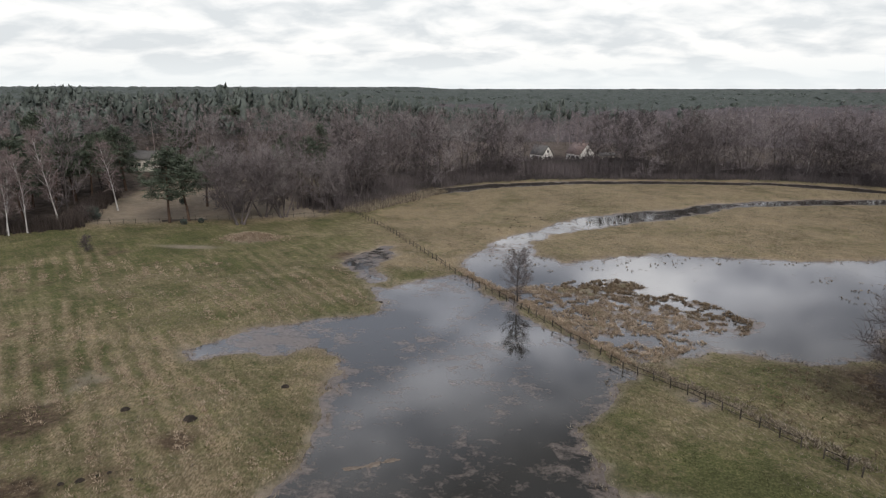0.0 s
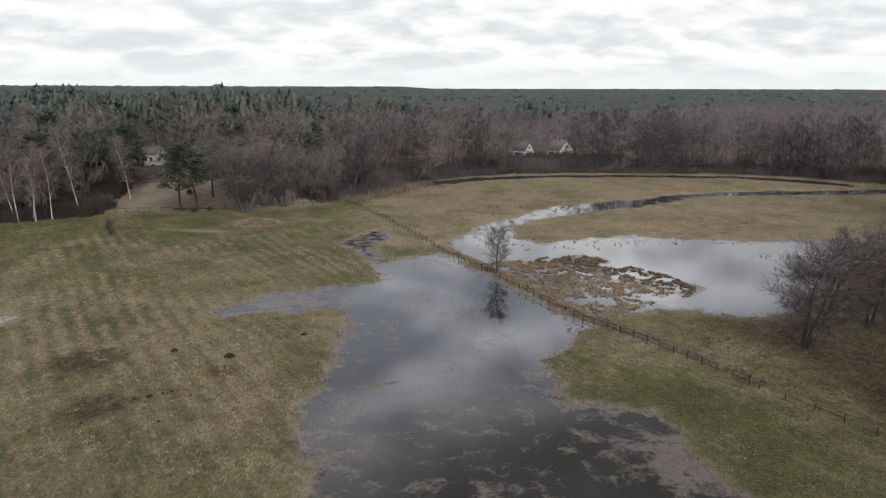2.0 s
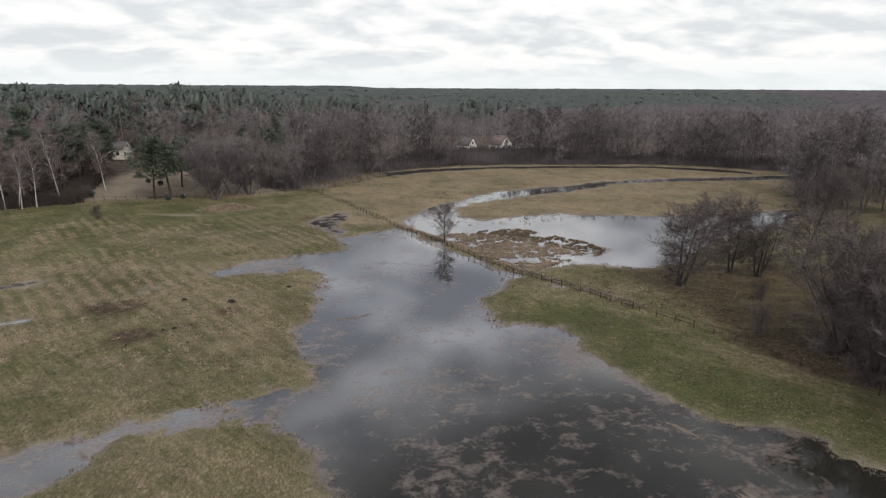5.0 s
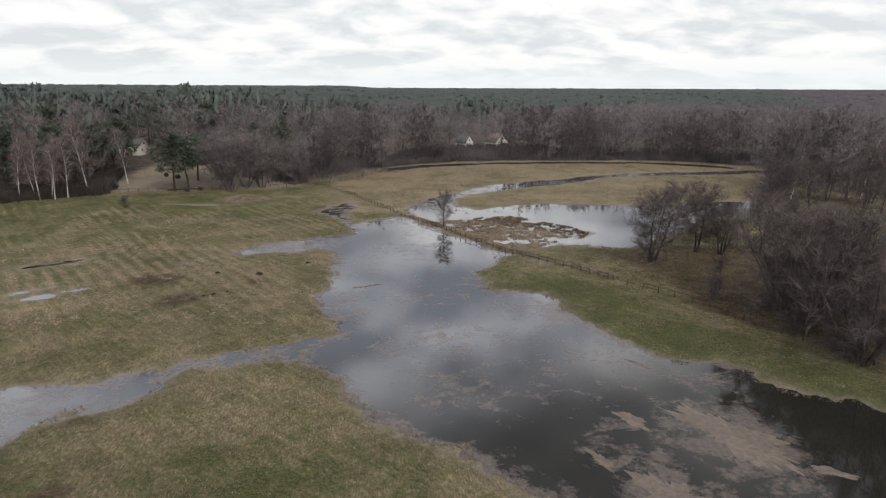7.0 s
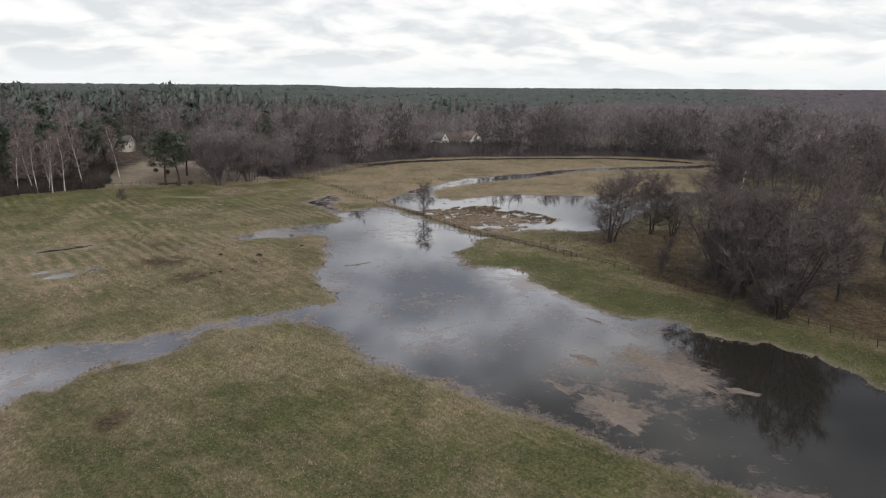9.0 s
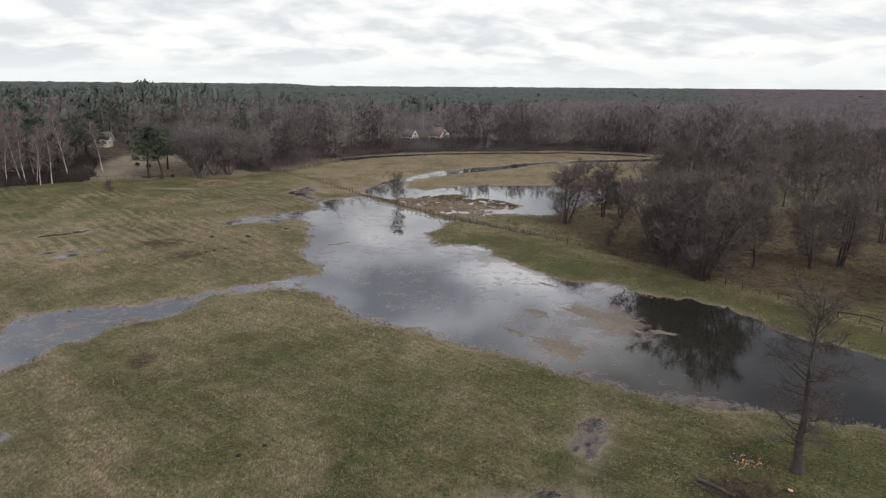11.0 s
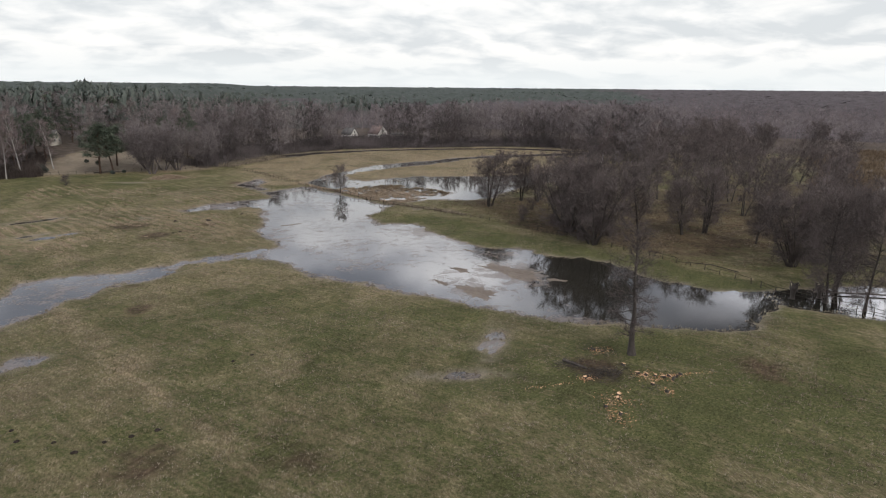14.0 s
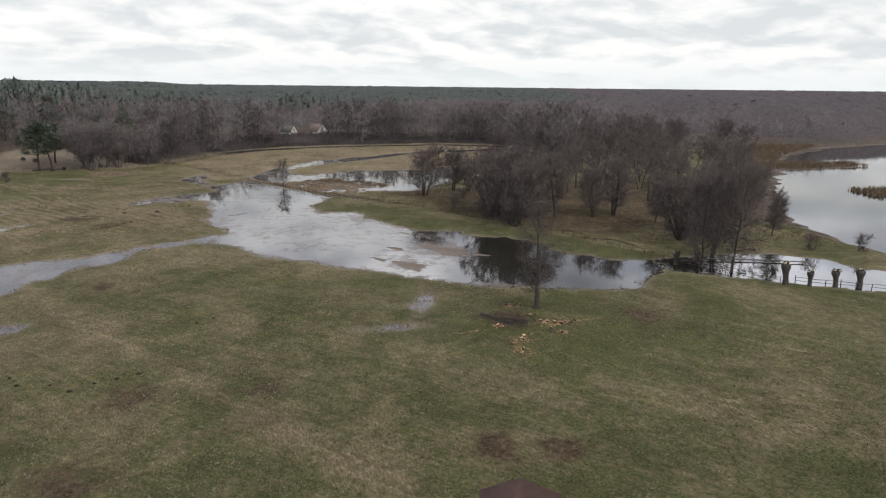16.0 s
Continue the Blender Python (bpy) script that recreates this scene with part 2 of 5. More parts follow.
def ground_material():
    m, t, b, vec = material("meadow")
    patches = noise_tex(t, vec, 0.09, 5, 0.6, 0.6)
    tufts = noise_tex(t, vec, 0.8, 5, 0.65, 0.5)
    grain = noise_tex(t, vec, 4.5, 5, 0.7)
    blades = noise_tex(t, mapped(t, vec, (3.0, 0.9, 1), 35), 2.2, 5, 0.7)
    # straw lies in swathes along the old mowing
    across = t.nodes.new("ShaderNodeVectorMath")
    across.operation = "DOT_PRODUCT"
    across.inputs[1].default_value = (0.83, 0.55, 0)
    t.links.new(vec, across.inputs[0])
    bands = calc(t, "SINE", calc(t, "ADD", calc(t, "MULTIPLY", across.outputs["Value"], 2.72), calc(t, "MULTIPLY", noise_tex(t, vec, 0.10, 4, 0.6), 7.0)))
    swathe = calc(t, "ADD", 0.5, calc(t, "MULTIPLY", calc(t, "MULTIPLY", bands, calc(t, "SUBTRACT", noise_tex(t, mapped(t, mapped(t, vec, (1, 1, 1), 57), (0.6, 1.5, 1)), 0.20, 5, 0.65, 0.5), 0.30)), 0.95))
    green = ramp(t, grain, [(0.32, (0.030, 0.034, 0.013)), (0.5, (0.062, 0.066, 0.026)), (0.68, (0.118, 0.113, 0.052))])
    straw = ramp(t, blades, [(0.32, (0.078, 0.059, 0.034)), (0.5, (0.158, 0.124, 0.077)), (0.68, (0.278, 0.228, 0.154))])
    dry = calc(t, "ADD", attr(t, "dry"), calc(t, "MULTIPLY", calc(t, "SUBTRACT", patches, 0.5), 1.7))
    clumps = noise_tex(t, vec, 2.1, 5, 0.7, 0.4)
    combed = noise_tex(t, mapped(t, mapped(t, vec, (1, 1, 1), 50), (0.20, 2.1, 1)), 1.0, 6, 0.66, 0.3)
    dry = calc(t, "ADD", dry, calc(t, "MULTIPLY", calc(t, "SUBTRACT", tufts, 0.5), 1.1))
    dry = calc(t, "ADD", dry, calc(t, "MULTIPLY", calc(t, "SUBTRACT", clumps, 0.5), 1.3))
    dry = calc(t, "ADD", dry, calc(t, "MULTIPLY", calc(t, "SUBTRACT", combed, 0.5), 1.15))
    dry = calc(t, "ADD", dry, calc(t, "MULTIPLY", calc(t, "MULTIPLY", calc(t, "SUBTRACT", swathe, 0.5), attr(t, "mown")), 1.2))
    dry_r = node(t, "ShaderNodeMapRange", **{"From Min": 0.12, "From Max": 0.88})
    t.links.new(dry, dry_r.inputs["Value"])
    colour = blend(t, dry_r.outputs[0], green, straw)
    # brown dead herbs and bare soil
    soil = ramp(t, noise_tex(t, vec, 1.7, 6, 0.7), [(0.3, (0.022, 0.016, 0.010)), (0.5, (0.062, 0.044, 0.028)), (0.7, (0.125, 0.094, 0.062))])
    spots = node(t, "ShaderNodeMapRange", **{"From Min": 0.35, "From Max": 0.75})
    t.links.new(calc(t, "ADD", attr(t, "brown"), calc(t, "MULTIPLY", calc(t, "SUBTRACT", noise_tex(t, vec, 0.33, 6, 0.65, 0.4), 0.5), 1.3)), spots.inputs["Value"])
    colour = blend(t, spots.outputs[0], colour, soil)
    litter = ramp(t, noise_tex(t, vec, 0.5, 6, 0.7), [(0.3, (0.034, 0.027, 0.022)), (0.55, (0.080, 0.065, 0.054)), (0.75, (0.135, 0.112, 0.092))])
    colour = blend(t, attr(t, "litter"), colour, litter)
    # soaked fringe of bleached grass at the water's edge
    fringe = blend(t, tufts, (0.13, 0.108, 0.085), (0.24, 0.205, 0.168))
    colour = blend(t, calc(t, "MULTIPLY", attr(t, "fringe"), 0.8), colour, fringe)
    # uneven growth: lighter and darker areas at the size of paces and of rooms
    tone = calc(t, "ADD", calc(t, "MULTIPLY", noise_tex(t, vec, 0.28, 5, 0.65, 0.3), 0.9), calc(t, "MULTIPLY", noise_tex(t, vec, 0.045, 4, 0.6), 0.6))
    colour = blend(t, 1.0, colour, ramp(t, tone, [(0.45, (0.72, 0.71, 0.70)), (0.75, (1.16, 1.16, 1.17)), (1.0, (1.5, 1.48, 1.45))]), "MULTIPLY")
    t.links.new(colour, b.inputs["Base Color"])
    b.inputs["Roughness"].default_value = 0.95
    b.inputs["Specular IOR Level"].default_value = 0.1
    bump(t, b, calc(t, "ADD", calc(t, "ADD", grain, blades), calc(t, "MULTIPLY", tufts, 1.5)), 0.9, 0.25)
    return m


def water_material():
    m, t, b, vec = material("still_water")
    b.inputs["Roughness"].default_value = 0.035
    b.inputs["IOR"].default_value = 1.333
    murk = noise_tex(t, vec, 0.12, 4)
    colour = blend(t, murk, (0.010, 0.010, 0.009), (0.022, 0.020, 0.015))
    # drowned grass and floating scum, thick where the plan has it
    flecks = noise_tex(t, mapped(t, vec, (1, 1.25, 1), 20), 0.42, 9, 0.62, 0.6)
    sheet = noise_tex(t, vec, 0.10, 5, 0.6, 0.8)
    amount = calc(t, "ADD", attr(t, "scum"), calc(t, "ADD", calc(t, "MULTIPLY", calc(t, "SUBTRACT", flecks, 0.5), 1.9), calc(t, "ADD", calc(t, "MULTIPLY", calc(t, "SUBTRACT", sheet, 0.5), 1.0), calc(t, "MULTIPLY", calc(t, "SUBTRACT", noise_tex(t, vec, 2.4, 6, 0.7), 0.5), 0.9))))
    cover = node(t, "ShaderNodeMapRange", **{"From Min": 0.47, "From Max": 0.76})
    t.links.new(amount, cover.inputs["Value"])
    scum = ramp(t, noise_tex(t, vec, 2.3, 6, 0.7), [(0.3, (0.060, 0.045, 0.037)), (0.55, (0.122, 0.096, 0.080)), (0.75, (0.20, 0.164, 0.140))])
    t.links.new(colour, b.inputs["Base Color"])
    ripples = noise_tex(t, mapped(t, vec, (1, 2.4, 1), 25), 2.6, 3, 0.5)
    bump(t, b, ripples, 0.035, 0.03)
    mat = t.nodes.new("ShaderNodeBsdfPrincipled")
    mat.inputs["Roughness"].default_value = 0.55
    mat.inputs["Specular IOR Level"].default_value = 0.4
    t.links.new(scum, mat.inputs["Base Color"])
    mix = t.nodes.new("ShaderNodeMixShader")
    t.links.new(calc(t, "MULTIPLY", cover.outputs[0], 0.68), mix.inputs[0])
    t.links.new(b.outputs[0], mix.inputs[1])
    t.links.new(mat.outputs[0], mix.inputs[2])
    t.links.new(mix.outputs[0], t.nodes["Material Output"].inputs["Surface"])
    return m


def grained(name, dark, mid, light, scale, rough=0.85, stretch=(1, 1, 1), islands=0.0, relief_depth=0.02, objects=0.0, coarse=0.35):
    """Matt material with grain at two sizes; islands or objects: how far each loose piece or object differs in tone."""
    m, t, b, vec = material(name)
    v = mapped(t, vec, stretch)
    fac = calc(t, "ADD", calc(t, "MULTIPLY", noise_tex(t, v, scale, 5, 0.65), 1.0 - coarse), calc(t, "MULTIPLY", noise_tex(t, v, scale * 0.13, 4, 0.6), coarse))
    if islands:
        rnd = t.nodes.new("ShaderNodeNewGeometry").outputs["Random Per Island"]
        fac = calc(t, "ADD", fac, calc(t, "MULTIPLY", calc(t, "SUBTRACT", rnd, 0.5), islands))
    if objects:
        rnd = t.nodes.new("ShaderNodeObjectInfo").outputs["Random"]
        fac = calc(t, "ADD", fac, calc(t, "MULTIPLY", calc(t, "SUBTRACT", rnd, 0.5), objects))
    t.links.new(ramp(t, fac, [(0.28, dark), (0.5, mid), (0.72, light)]), b.inputs["Base Color"])
    b.inputs["Roughness"].default_value = rough
    b.inputs["Specular IOR Level"].default_value = 0.2
    if relief_depth:
        bump(t, b, fac, 0.6, relief_depth)
    return m


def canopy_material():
    m, t, b, vec = material("hazed_woodland_canopy")
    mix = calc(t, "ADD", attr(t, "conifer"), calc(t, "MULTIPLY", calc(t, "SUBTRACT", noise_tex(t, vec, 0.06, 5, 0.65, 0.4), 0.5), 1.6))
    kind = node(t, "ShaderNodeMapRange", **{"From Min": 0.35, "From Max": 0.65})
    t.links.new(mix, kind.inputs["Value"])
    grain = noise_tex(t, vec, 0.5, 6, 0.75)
    # the green is raised and dulled to carry the haze of distance
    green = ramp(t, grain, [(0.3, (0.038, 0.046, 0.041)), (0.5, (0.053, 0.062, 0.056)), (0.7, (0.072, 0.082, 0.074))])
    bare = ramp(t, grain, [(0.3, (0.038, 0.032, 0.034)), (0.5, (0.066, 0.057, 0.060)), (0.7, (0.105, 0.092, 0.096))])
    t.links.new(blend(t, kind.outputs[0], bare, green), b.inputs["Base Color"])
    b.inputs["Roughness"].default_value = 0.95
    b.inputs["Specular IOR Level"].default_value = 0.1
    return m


MAT_GROUND, MAT_WATER = ground_material(), water_material()
MAT_BARK = grained("grey_brown_bark", (0.020, 0.017, 0.015), (0.046, 0.039, 0.034), (0.092, 0.080, 0.070), 3.0, 0.9, (1, 1, 0.25))
MAT_EDGE_BARK = grained("edge_tree_bark", (0.035, 0.029, 0.027), (0.070, 0.059, 0.056), (0.12, 0.10, 0.096), 2.0, 0.9, (1, 1, 0.25))
MAT_WOODS = grained("woodland_twigs", (0.047, 0.040, 0.040), (0.108, 0.092, 0.091), (0.182, 0.159, 0.158), 0.8, 0.9, islands=0.2, relief_depth=0, objects=0.45, coarse=0.7)
MAT_TWIG = grained("alder_twigs", (0.042, 0.033, 0.031), (0.086, 0.070, 0.066), (0.136, 0.113, 0.107), 0.6, 0.9, islands=0.3, relief_depth=0, objects=0.16)
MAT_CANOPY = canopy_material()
MAT_HEDGE = grained("hedge_twigs", (0.020, 0.016, 0.014), (0.046, 0.036, 0.032), (0.085, 0.068, 0.060), 0.8, 0.9, islands=0.4, relief_depth=0)
MAT_BIRCH = grained("birch_bark", (0.06, 0.055, 0.05), (0.36, 0.345, 0.33), (0.55, 0.53, 0.51), 2.2, 0.7, (1, 1, 2.2))
MAT_BIRCH_TWIG = grained("birch_twigs", (0.075, 0.056, 0.053), (0.155, 0.120, 0.116), (0.25, 0.205, 0.20), 0.6, 0.9, islands=0.3, relief_depth=0)
MAT_PINE_BARK = grained("pine_bark", (0.03, 0.02, 0.015), (0.075, 0.048, 0.034), (0.14, 0.085, 0.055), 2.0, 0.9, (1, 1, 0.4))
# far pines: distance haze put into the colour, lifted and greyed; junipers share it
MAT_HAZED_NEEDLES = grained("hazed_pine_needles", (0.036, 0.044, 0.038), (0.060, 0.071, 0.062), (0.092, 0.105, 0.093), 0.9, 0.95, islands=0.25, relief_depth=0.2, objects=0.2)
MAT_NEAR_NEEDLES = grained("green_pine_needles", (0.036, 0.046, 0.032), (0.070, 0.086, 0.060), (0.115, 0.135, 0.098), 0.9, 0.95, islands=0.35, relief_depth=0, objects=0.2)
MAT_STRAW = grained("dry_grass", (0.064, 0.050, 0.036), (0.152, 0.124, 0.090), (0.285, 0.243, 0.185), 0.7, 0.9, islands=0.5, relief_depth=0)
MAT_SEDGE = grained("bleached_sedge", (0.112, 0.080, 0.055), (0.235, 0.180, 0.128), (0.39, 0.315, 0.236), 0.7, 0.9, islands=0.45, relief_depth=0)
MAT_GRASS = grained("live_grass", (0.028, 0.033, 0.012), (0.064, 0.068, 0.026), (0.130, 0.119, 0.057), 0.5, 0.9, islands=0.5, relief_depth=0)
MAT_REED = grained("dead_reed", (0.05, 0.035, 0.022), (0.115, 0.082, 0.052), (0.21, 0.16, 0.105), 0.6, 0.9, islands=0.5, relief_depth=0)
MAT_FENCE = grained("weathered_fence_wood", (0.012, 0.010, 0.008), (0.035, 0.029, 0.023), (0.10, 0.085, 0.07), 6.0, 0.85, (1, 1, 0.2), objects=0.25)
MAT_WALL = grained("white_render", (0.32, 0.30, 0.27), (0.54, 0.52, 0.49), (0.68, 0.66, 0.62), 1.4, 0.85)
MAT_ROOF = grained("red_brown_roof", (0.075, 0.055, 0.050), (0.14, 0.103, 0.094), (0.21, 0.165, 0.152), 2.5, 0.8)
MAT_DARK = grained("dark_boards", (0.010, 0.009, 0.008), (0.026, 0.022, 0.019), (0.06, 0.052, 0.045), 3.0, 0.8)
MAT_CUT = grained("fresh_cut_wood", (0.20, 0.10, 0.05), (0.38, 0.21, 0.11), (0.55, 0.37, 0.23), 5.0, 0.8, islands=0.5)
MAT_SOIL = grained("turned_soil", (0.008, 0.006, 0.005), (0.022, 0.017, 0.013), (0.05, 0.038, 0.029), 4.0, 0.95)


# ---- mesh helpers ----
def mesh_of(name, verts, tris, mat):
    verts, tris = np.asarray(verts, np.float32), np.asarray(tris, np.int32)
    me = bpy.data.meshes.new(name)
    me.vertices.add(len(verts))
    me.vertices.foreach_set("co", verts.ravel())
    me.loops.add(tris.size)
    me.loops.foreach_set("vertex_index", tris.ravel())
    me.polygons.add(len(tris))
    me.polygons.foreach_set("loop_start", np.arange(0, tris.size, tris.shape[1], dtype=np.int32))
    me.materials.append(mat)
    me.update(calc_edges=True)
    me.validate()
    return me


def part(name, me, parent=None, label=""):
    ob = new(name, me)
    if parent:
        ob.parent = parent
    return tagged(ob, label)


class Heap:
    """Collects vertices and triangles of one mesh."""

    def __init__(self):
        self.v, self.f, self.n = [], [], 0

    def add(self, v, f):
        v, f = np.asarray(v, float), np.asarray(f, int)
        self.v.append(v)
        self.f.append(f + self.n)
        self.n += len(v)

    def tube(self, points, radii, sides=5, cap=True):
        p = np.asarray(points, float)
        d = np.gradient(p, axis=0)
        d /= np.linalg.norm(d, axis=1)[:, None] + 1e-9
        ref = np.where(np.abs(d[:, 2:3]) > 0.9, [[1.0, 0, 0]], [[0, 0, 1.0]])
        a = np.cross(d, ref)
        a /= np.linalg.norm(a, axis=1)[:, None]
        b = np.cross(d, a)
        ang = np.arange(sides) * 2 * np.pi / sides
        ring = p[:, None] + np.asarray(radii, float)[:, None, None] * (np.cos(ang)[None, :, None] * a[:, None] + np.sin(ang)[None, :, None] * b[:, None])
        f = []
        for i in range(len(p) - 1):
            for j in range(sides):
                q, r = i * sides + j, i * sides + (j + 1) % sides
                f += [(q, r, r + sides), (q, r + sides, q + sides)]
        if cap:
            e = (len(p) - 1) * sides
            f += [(e, e + j, e + j + 1) for j in range(1, sides - 1)]
        self.add(ring.reshape(-1, 3), f)

    def spikes(self, base, tip, width, rng, flat=False):
        """One slender triangle from each base to each tip; flat: lying open to the sky."""
        d = tip - base
        side = np.cross(d, (rng.normal(size=d.shape) * 0.35 + (0, 0, 1)) if flat else rng.normal(size=d.shape))
        side *= (np.asarray(width) / (2 * np.linalg.norm(side, axis=1) + 1e-9))[:, None]
        n = len(base)
        self.add(np.concatenate([base - side, base + side, tip]), np.stack([np.arange(n), np.arange(n) + n, np.arange(n) + 2 * n], 1))

    def box(self, centre, size, turn=0.0, taper=1.0):
        s = np.array(size) / 2
        c = np.array([(x, y, z) for z in (-1, 1) for x, y in ((-1, -1), (1, -1), (1, 1), (-1, 1))], float) * s
        c[4:, :2] *= taper
        k, m = math.cos(turn), math.sin(turn)
        c = np.stack([c[:, 0] * k - c[:, 1] * m, c[:, 0] * m + c[:, 1] * k, c[:, 2]], 1) + centre
        self.add(c, [(0, 2, 1), (0, 3, 2), (4, 5, 6), (4, 6, 7), (0, 1, 5), (0, 5, 4), (1, 2, 6), (1, 6, 5), (2, 3, 7), (2, 7, 6), (3, 0, 4), (3, 4, 7)])

    def mesh(self, name, mat):
        return mesh_of(name, np.concatenate(self.v), np.concatenate(self.f), mat)


# ---- ground ----
def stretch_axis(low, high, step, reach):
    """Even steps in the middle, growing ones to the horizon."""
    mid = np.arange(low, high + step, step)
    grow, s, p = [], step, 0.0
    while p < reach:
        s *= 1.13
        p += s
        grow.append(p)
    g = np.array(grow)
    return np.concatenate([low - g[::-1], mid, mid[-1] + g])


def build_ground():
    xs, ys = stretch_axis(-68, 80, 0.66, 4600), stretch_axis(-76, 124, 0.58, 4600)
    ys = np.concatenate([ys[ys <= 124], np.arange(125.1, 222, 1.2), 222 + np.cumsum(1.3 * 1.13 ** np.arange(1, 52))])
    x, y = [a.ravel() for a in np.meshgrid(xs, ys)]
    d = water_distance(x, y)
    z = relief(x, y, d)
    nx, ny = len(xs), len(ys)
    i, j = [a.ravel() for a in np.meshgrid(np.arange(nx - 1), np.arange(ny - 1))]
    q = j * nx + i
    me = mesh_of("ground", np.stack([x, y, z], 1), np.stack([q, q + 1, q + nx + 1, q + nx], 1), MAT_GROUND)
    me.polygons.foreach_set("use_smooth", np.ones(len(me.polygons), bool))
    out = poly_distance(OPEN_LAND, x, y)
    litter = smooth(-1.5, 3, out + 3 * (value_noise(x, y, 4, 21) - 0.5))
    clearing = poly_distance(CLEARING, x, y)
    far_meadow = smooth(-2, 4, y - 100) * smooth(-22, -8, x) * (1 - smooth(-3, 1, out))
    right_bank = smooth(1, 4, (x - 19) * 0.875 + (y - 62) * 0.48) * smooth(66, 60, y) * smooth(-22, -10, y)
    dry = 0.43 + 0.36 * far_meadow + 0.16 * smooth(15, 45, y) * smooth(0, -14, x) * smooth(78, 60, y) - 0.12 * smooth(-40, -60, x) * smooth(70, 90, y) - 0.08 * smooth(100, 112, y) * smooth(-22, -30, x) - 0.13 * smooth(10, -30, y) - 0.04 * right_bank
    dry += 0.55 * np.exp(-((clearing.clip(0) / 4) ** 2)) * (clearing < 6)
    dry += 0.8 * np.exp(-(((x + 40) / 5.0) ** 2 + ((y - 121) / 2.5) ** 2))
    track = np.abs((x + 40.5) * 0.93 + (y - 183) * 0.36)
    dry = dry + 0.6 * np.exp(-(track / 1.6) ** 2) * smooth(150, 158, y) * smooth(214, 205, y)
    brown = 0.10 + 0.06 * smooth(24, 10, y) + right_bank * (0.17 + 0.40 * smooth(34, 44, x) * smooth(-12, 4, y)) + 0.05 * smooth(3, 0, clearing)
    for cx, cy, r, k in ((-40, 50, 4.2, 1.0), (-33.5, 39, 3.2, 0.95), (-23.5, 46.5, 2.2, 0.75), (-27.5, 41.5, 1.8, 0.6), (-19, 109, 3.0, 0.9), (-45, 62, 3, 0.45), (-52, 30, 4, 0.4), (-62, 88, 6, 0.3), (-48, 84, 4, 0.3), (-56, 70, 5, 0.35), (-61, 108, 3.5, 0.5), (-24, -45, 4, 0.5), (-27, -58, 4, 0.5), (21, -39.5, 3.2, 0.8), (38, -44.7, 3.0, 0.7), (5.8, -65.6, 1.9, 1.0), (10.6, -68, 2.0, 0.9), (-33, 6, 2.5, 0.35), (-30, -6, 2.0, 0.7), (-11, -47, 3, 0.45), (46, 24, 6, 0.5), (11.5, -30, 2.0, 0.5)):
        brown = brown + k * np.exp(-((x - cx) ** 2 + (y - cy) ** 2) / r ** 2)
    strip = smooth(-1, -4, (x - 19) * 0.875 + (y - 62) * 0.48) * smooth(2, 6, (x - 14) * 0.8 + (y - 24) * 0.6) * smooth(50, 40, y)
    band = np.abs((x + 30) * 0.87 + (y + 8) * 0.49 + 6.9)
    dry = dry + 0.32 * np.exp(-(band / 1.6) ** 2) * smooth(5, -5, y) * smooth(-72, -60, y) * (0.4 + value_noise(x, y, 3, 22))
    dry = dry - 0.36 * strip - 0.30 * np.exp(-((x - 30) / 16) ** 2 - ((y + 44) / 14) ** 2)
    grove = smooth(2, -6, poly_distance([(50, 34), (46, 16), (54, 0), (62, -16), (100, -26), (116, 0), (160, 48), (230, 130), (150, 176), (112, 118), (86, 76), (60, 56)], x, y))
    brown = brown + 0.06 * grove - 0.10 * grove * right_bank
    litter = litter * (1 - 0.85 * grove)
    mown = smooth(25, 40, y) * smooth(-12, -20, x) * smooth(125, 100, y) + 0.12 * smooth(10, -20, y)
    mown = mown * smooth(0.25, 0.75, value_noise(x, y, 13, 23))
    fringe = np.maximum(np.exp(-np.abs(d - 0.1) / 0.5), 0.85 * smooth(2, -2, clearing))
    old_straw = np.exp(-(((x + 40) / 4.6) ** 2 + ((y - 120) / 3.0) ** 2) ** 2) + np.exp(-(((x + 50) / 6) ** 2 + ((y - 113.5) / 1.3) ** 2) ** 2)
    fringe, brown = np.maximum(fringe, old_straw), brown - 0.6 * old_straw
    litter = np.where(clearing < 0, 0.15, litter) * (1 - 0.8 * np.exp(-(track / 1.6) ** 2) * smooth(215, 200, y))
    for name, values in (("dry", dry), ("brown", brown), ("mown", mown), ("litter", litter), ("fringe", fringe)):
        me.attributes.new(name, "FLOAT", "POINT").data.foreach_set("value", values.astype(np.float32))
    tagged(part("ground", me), "wet winter meadow, green and straw-yellow grass with brown patches", "ground", kind="structure")


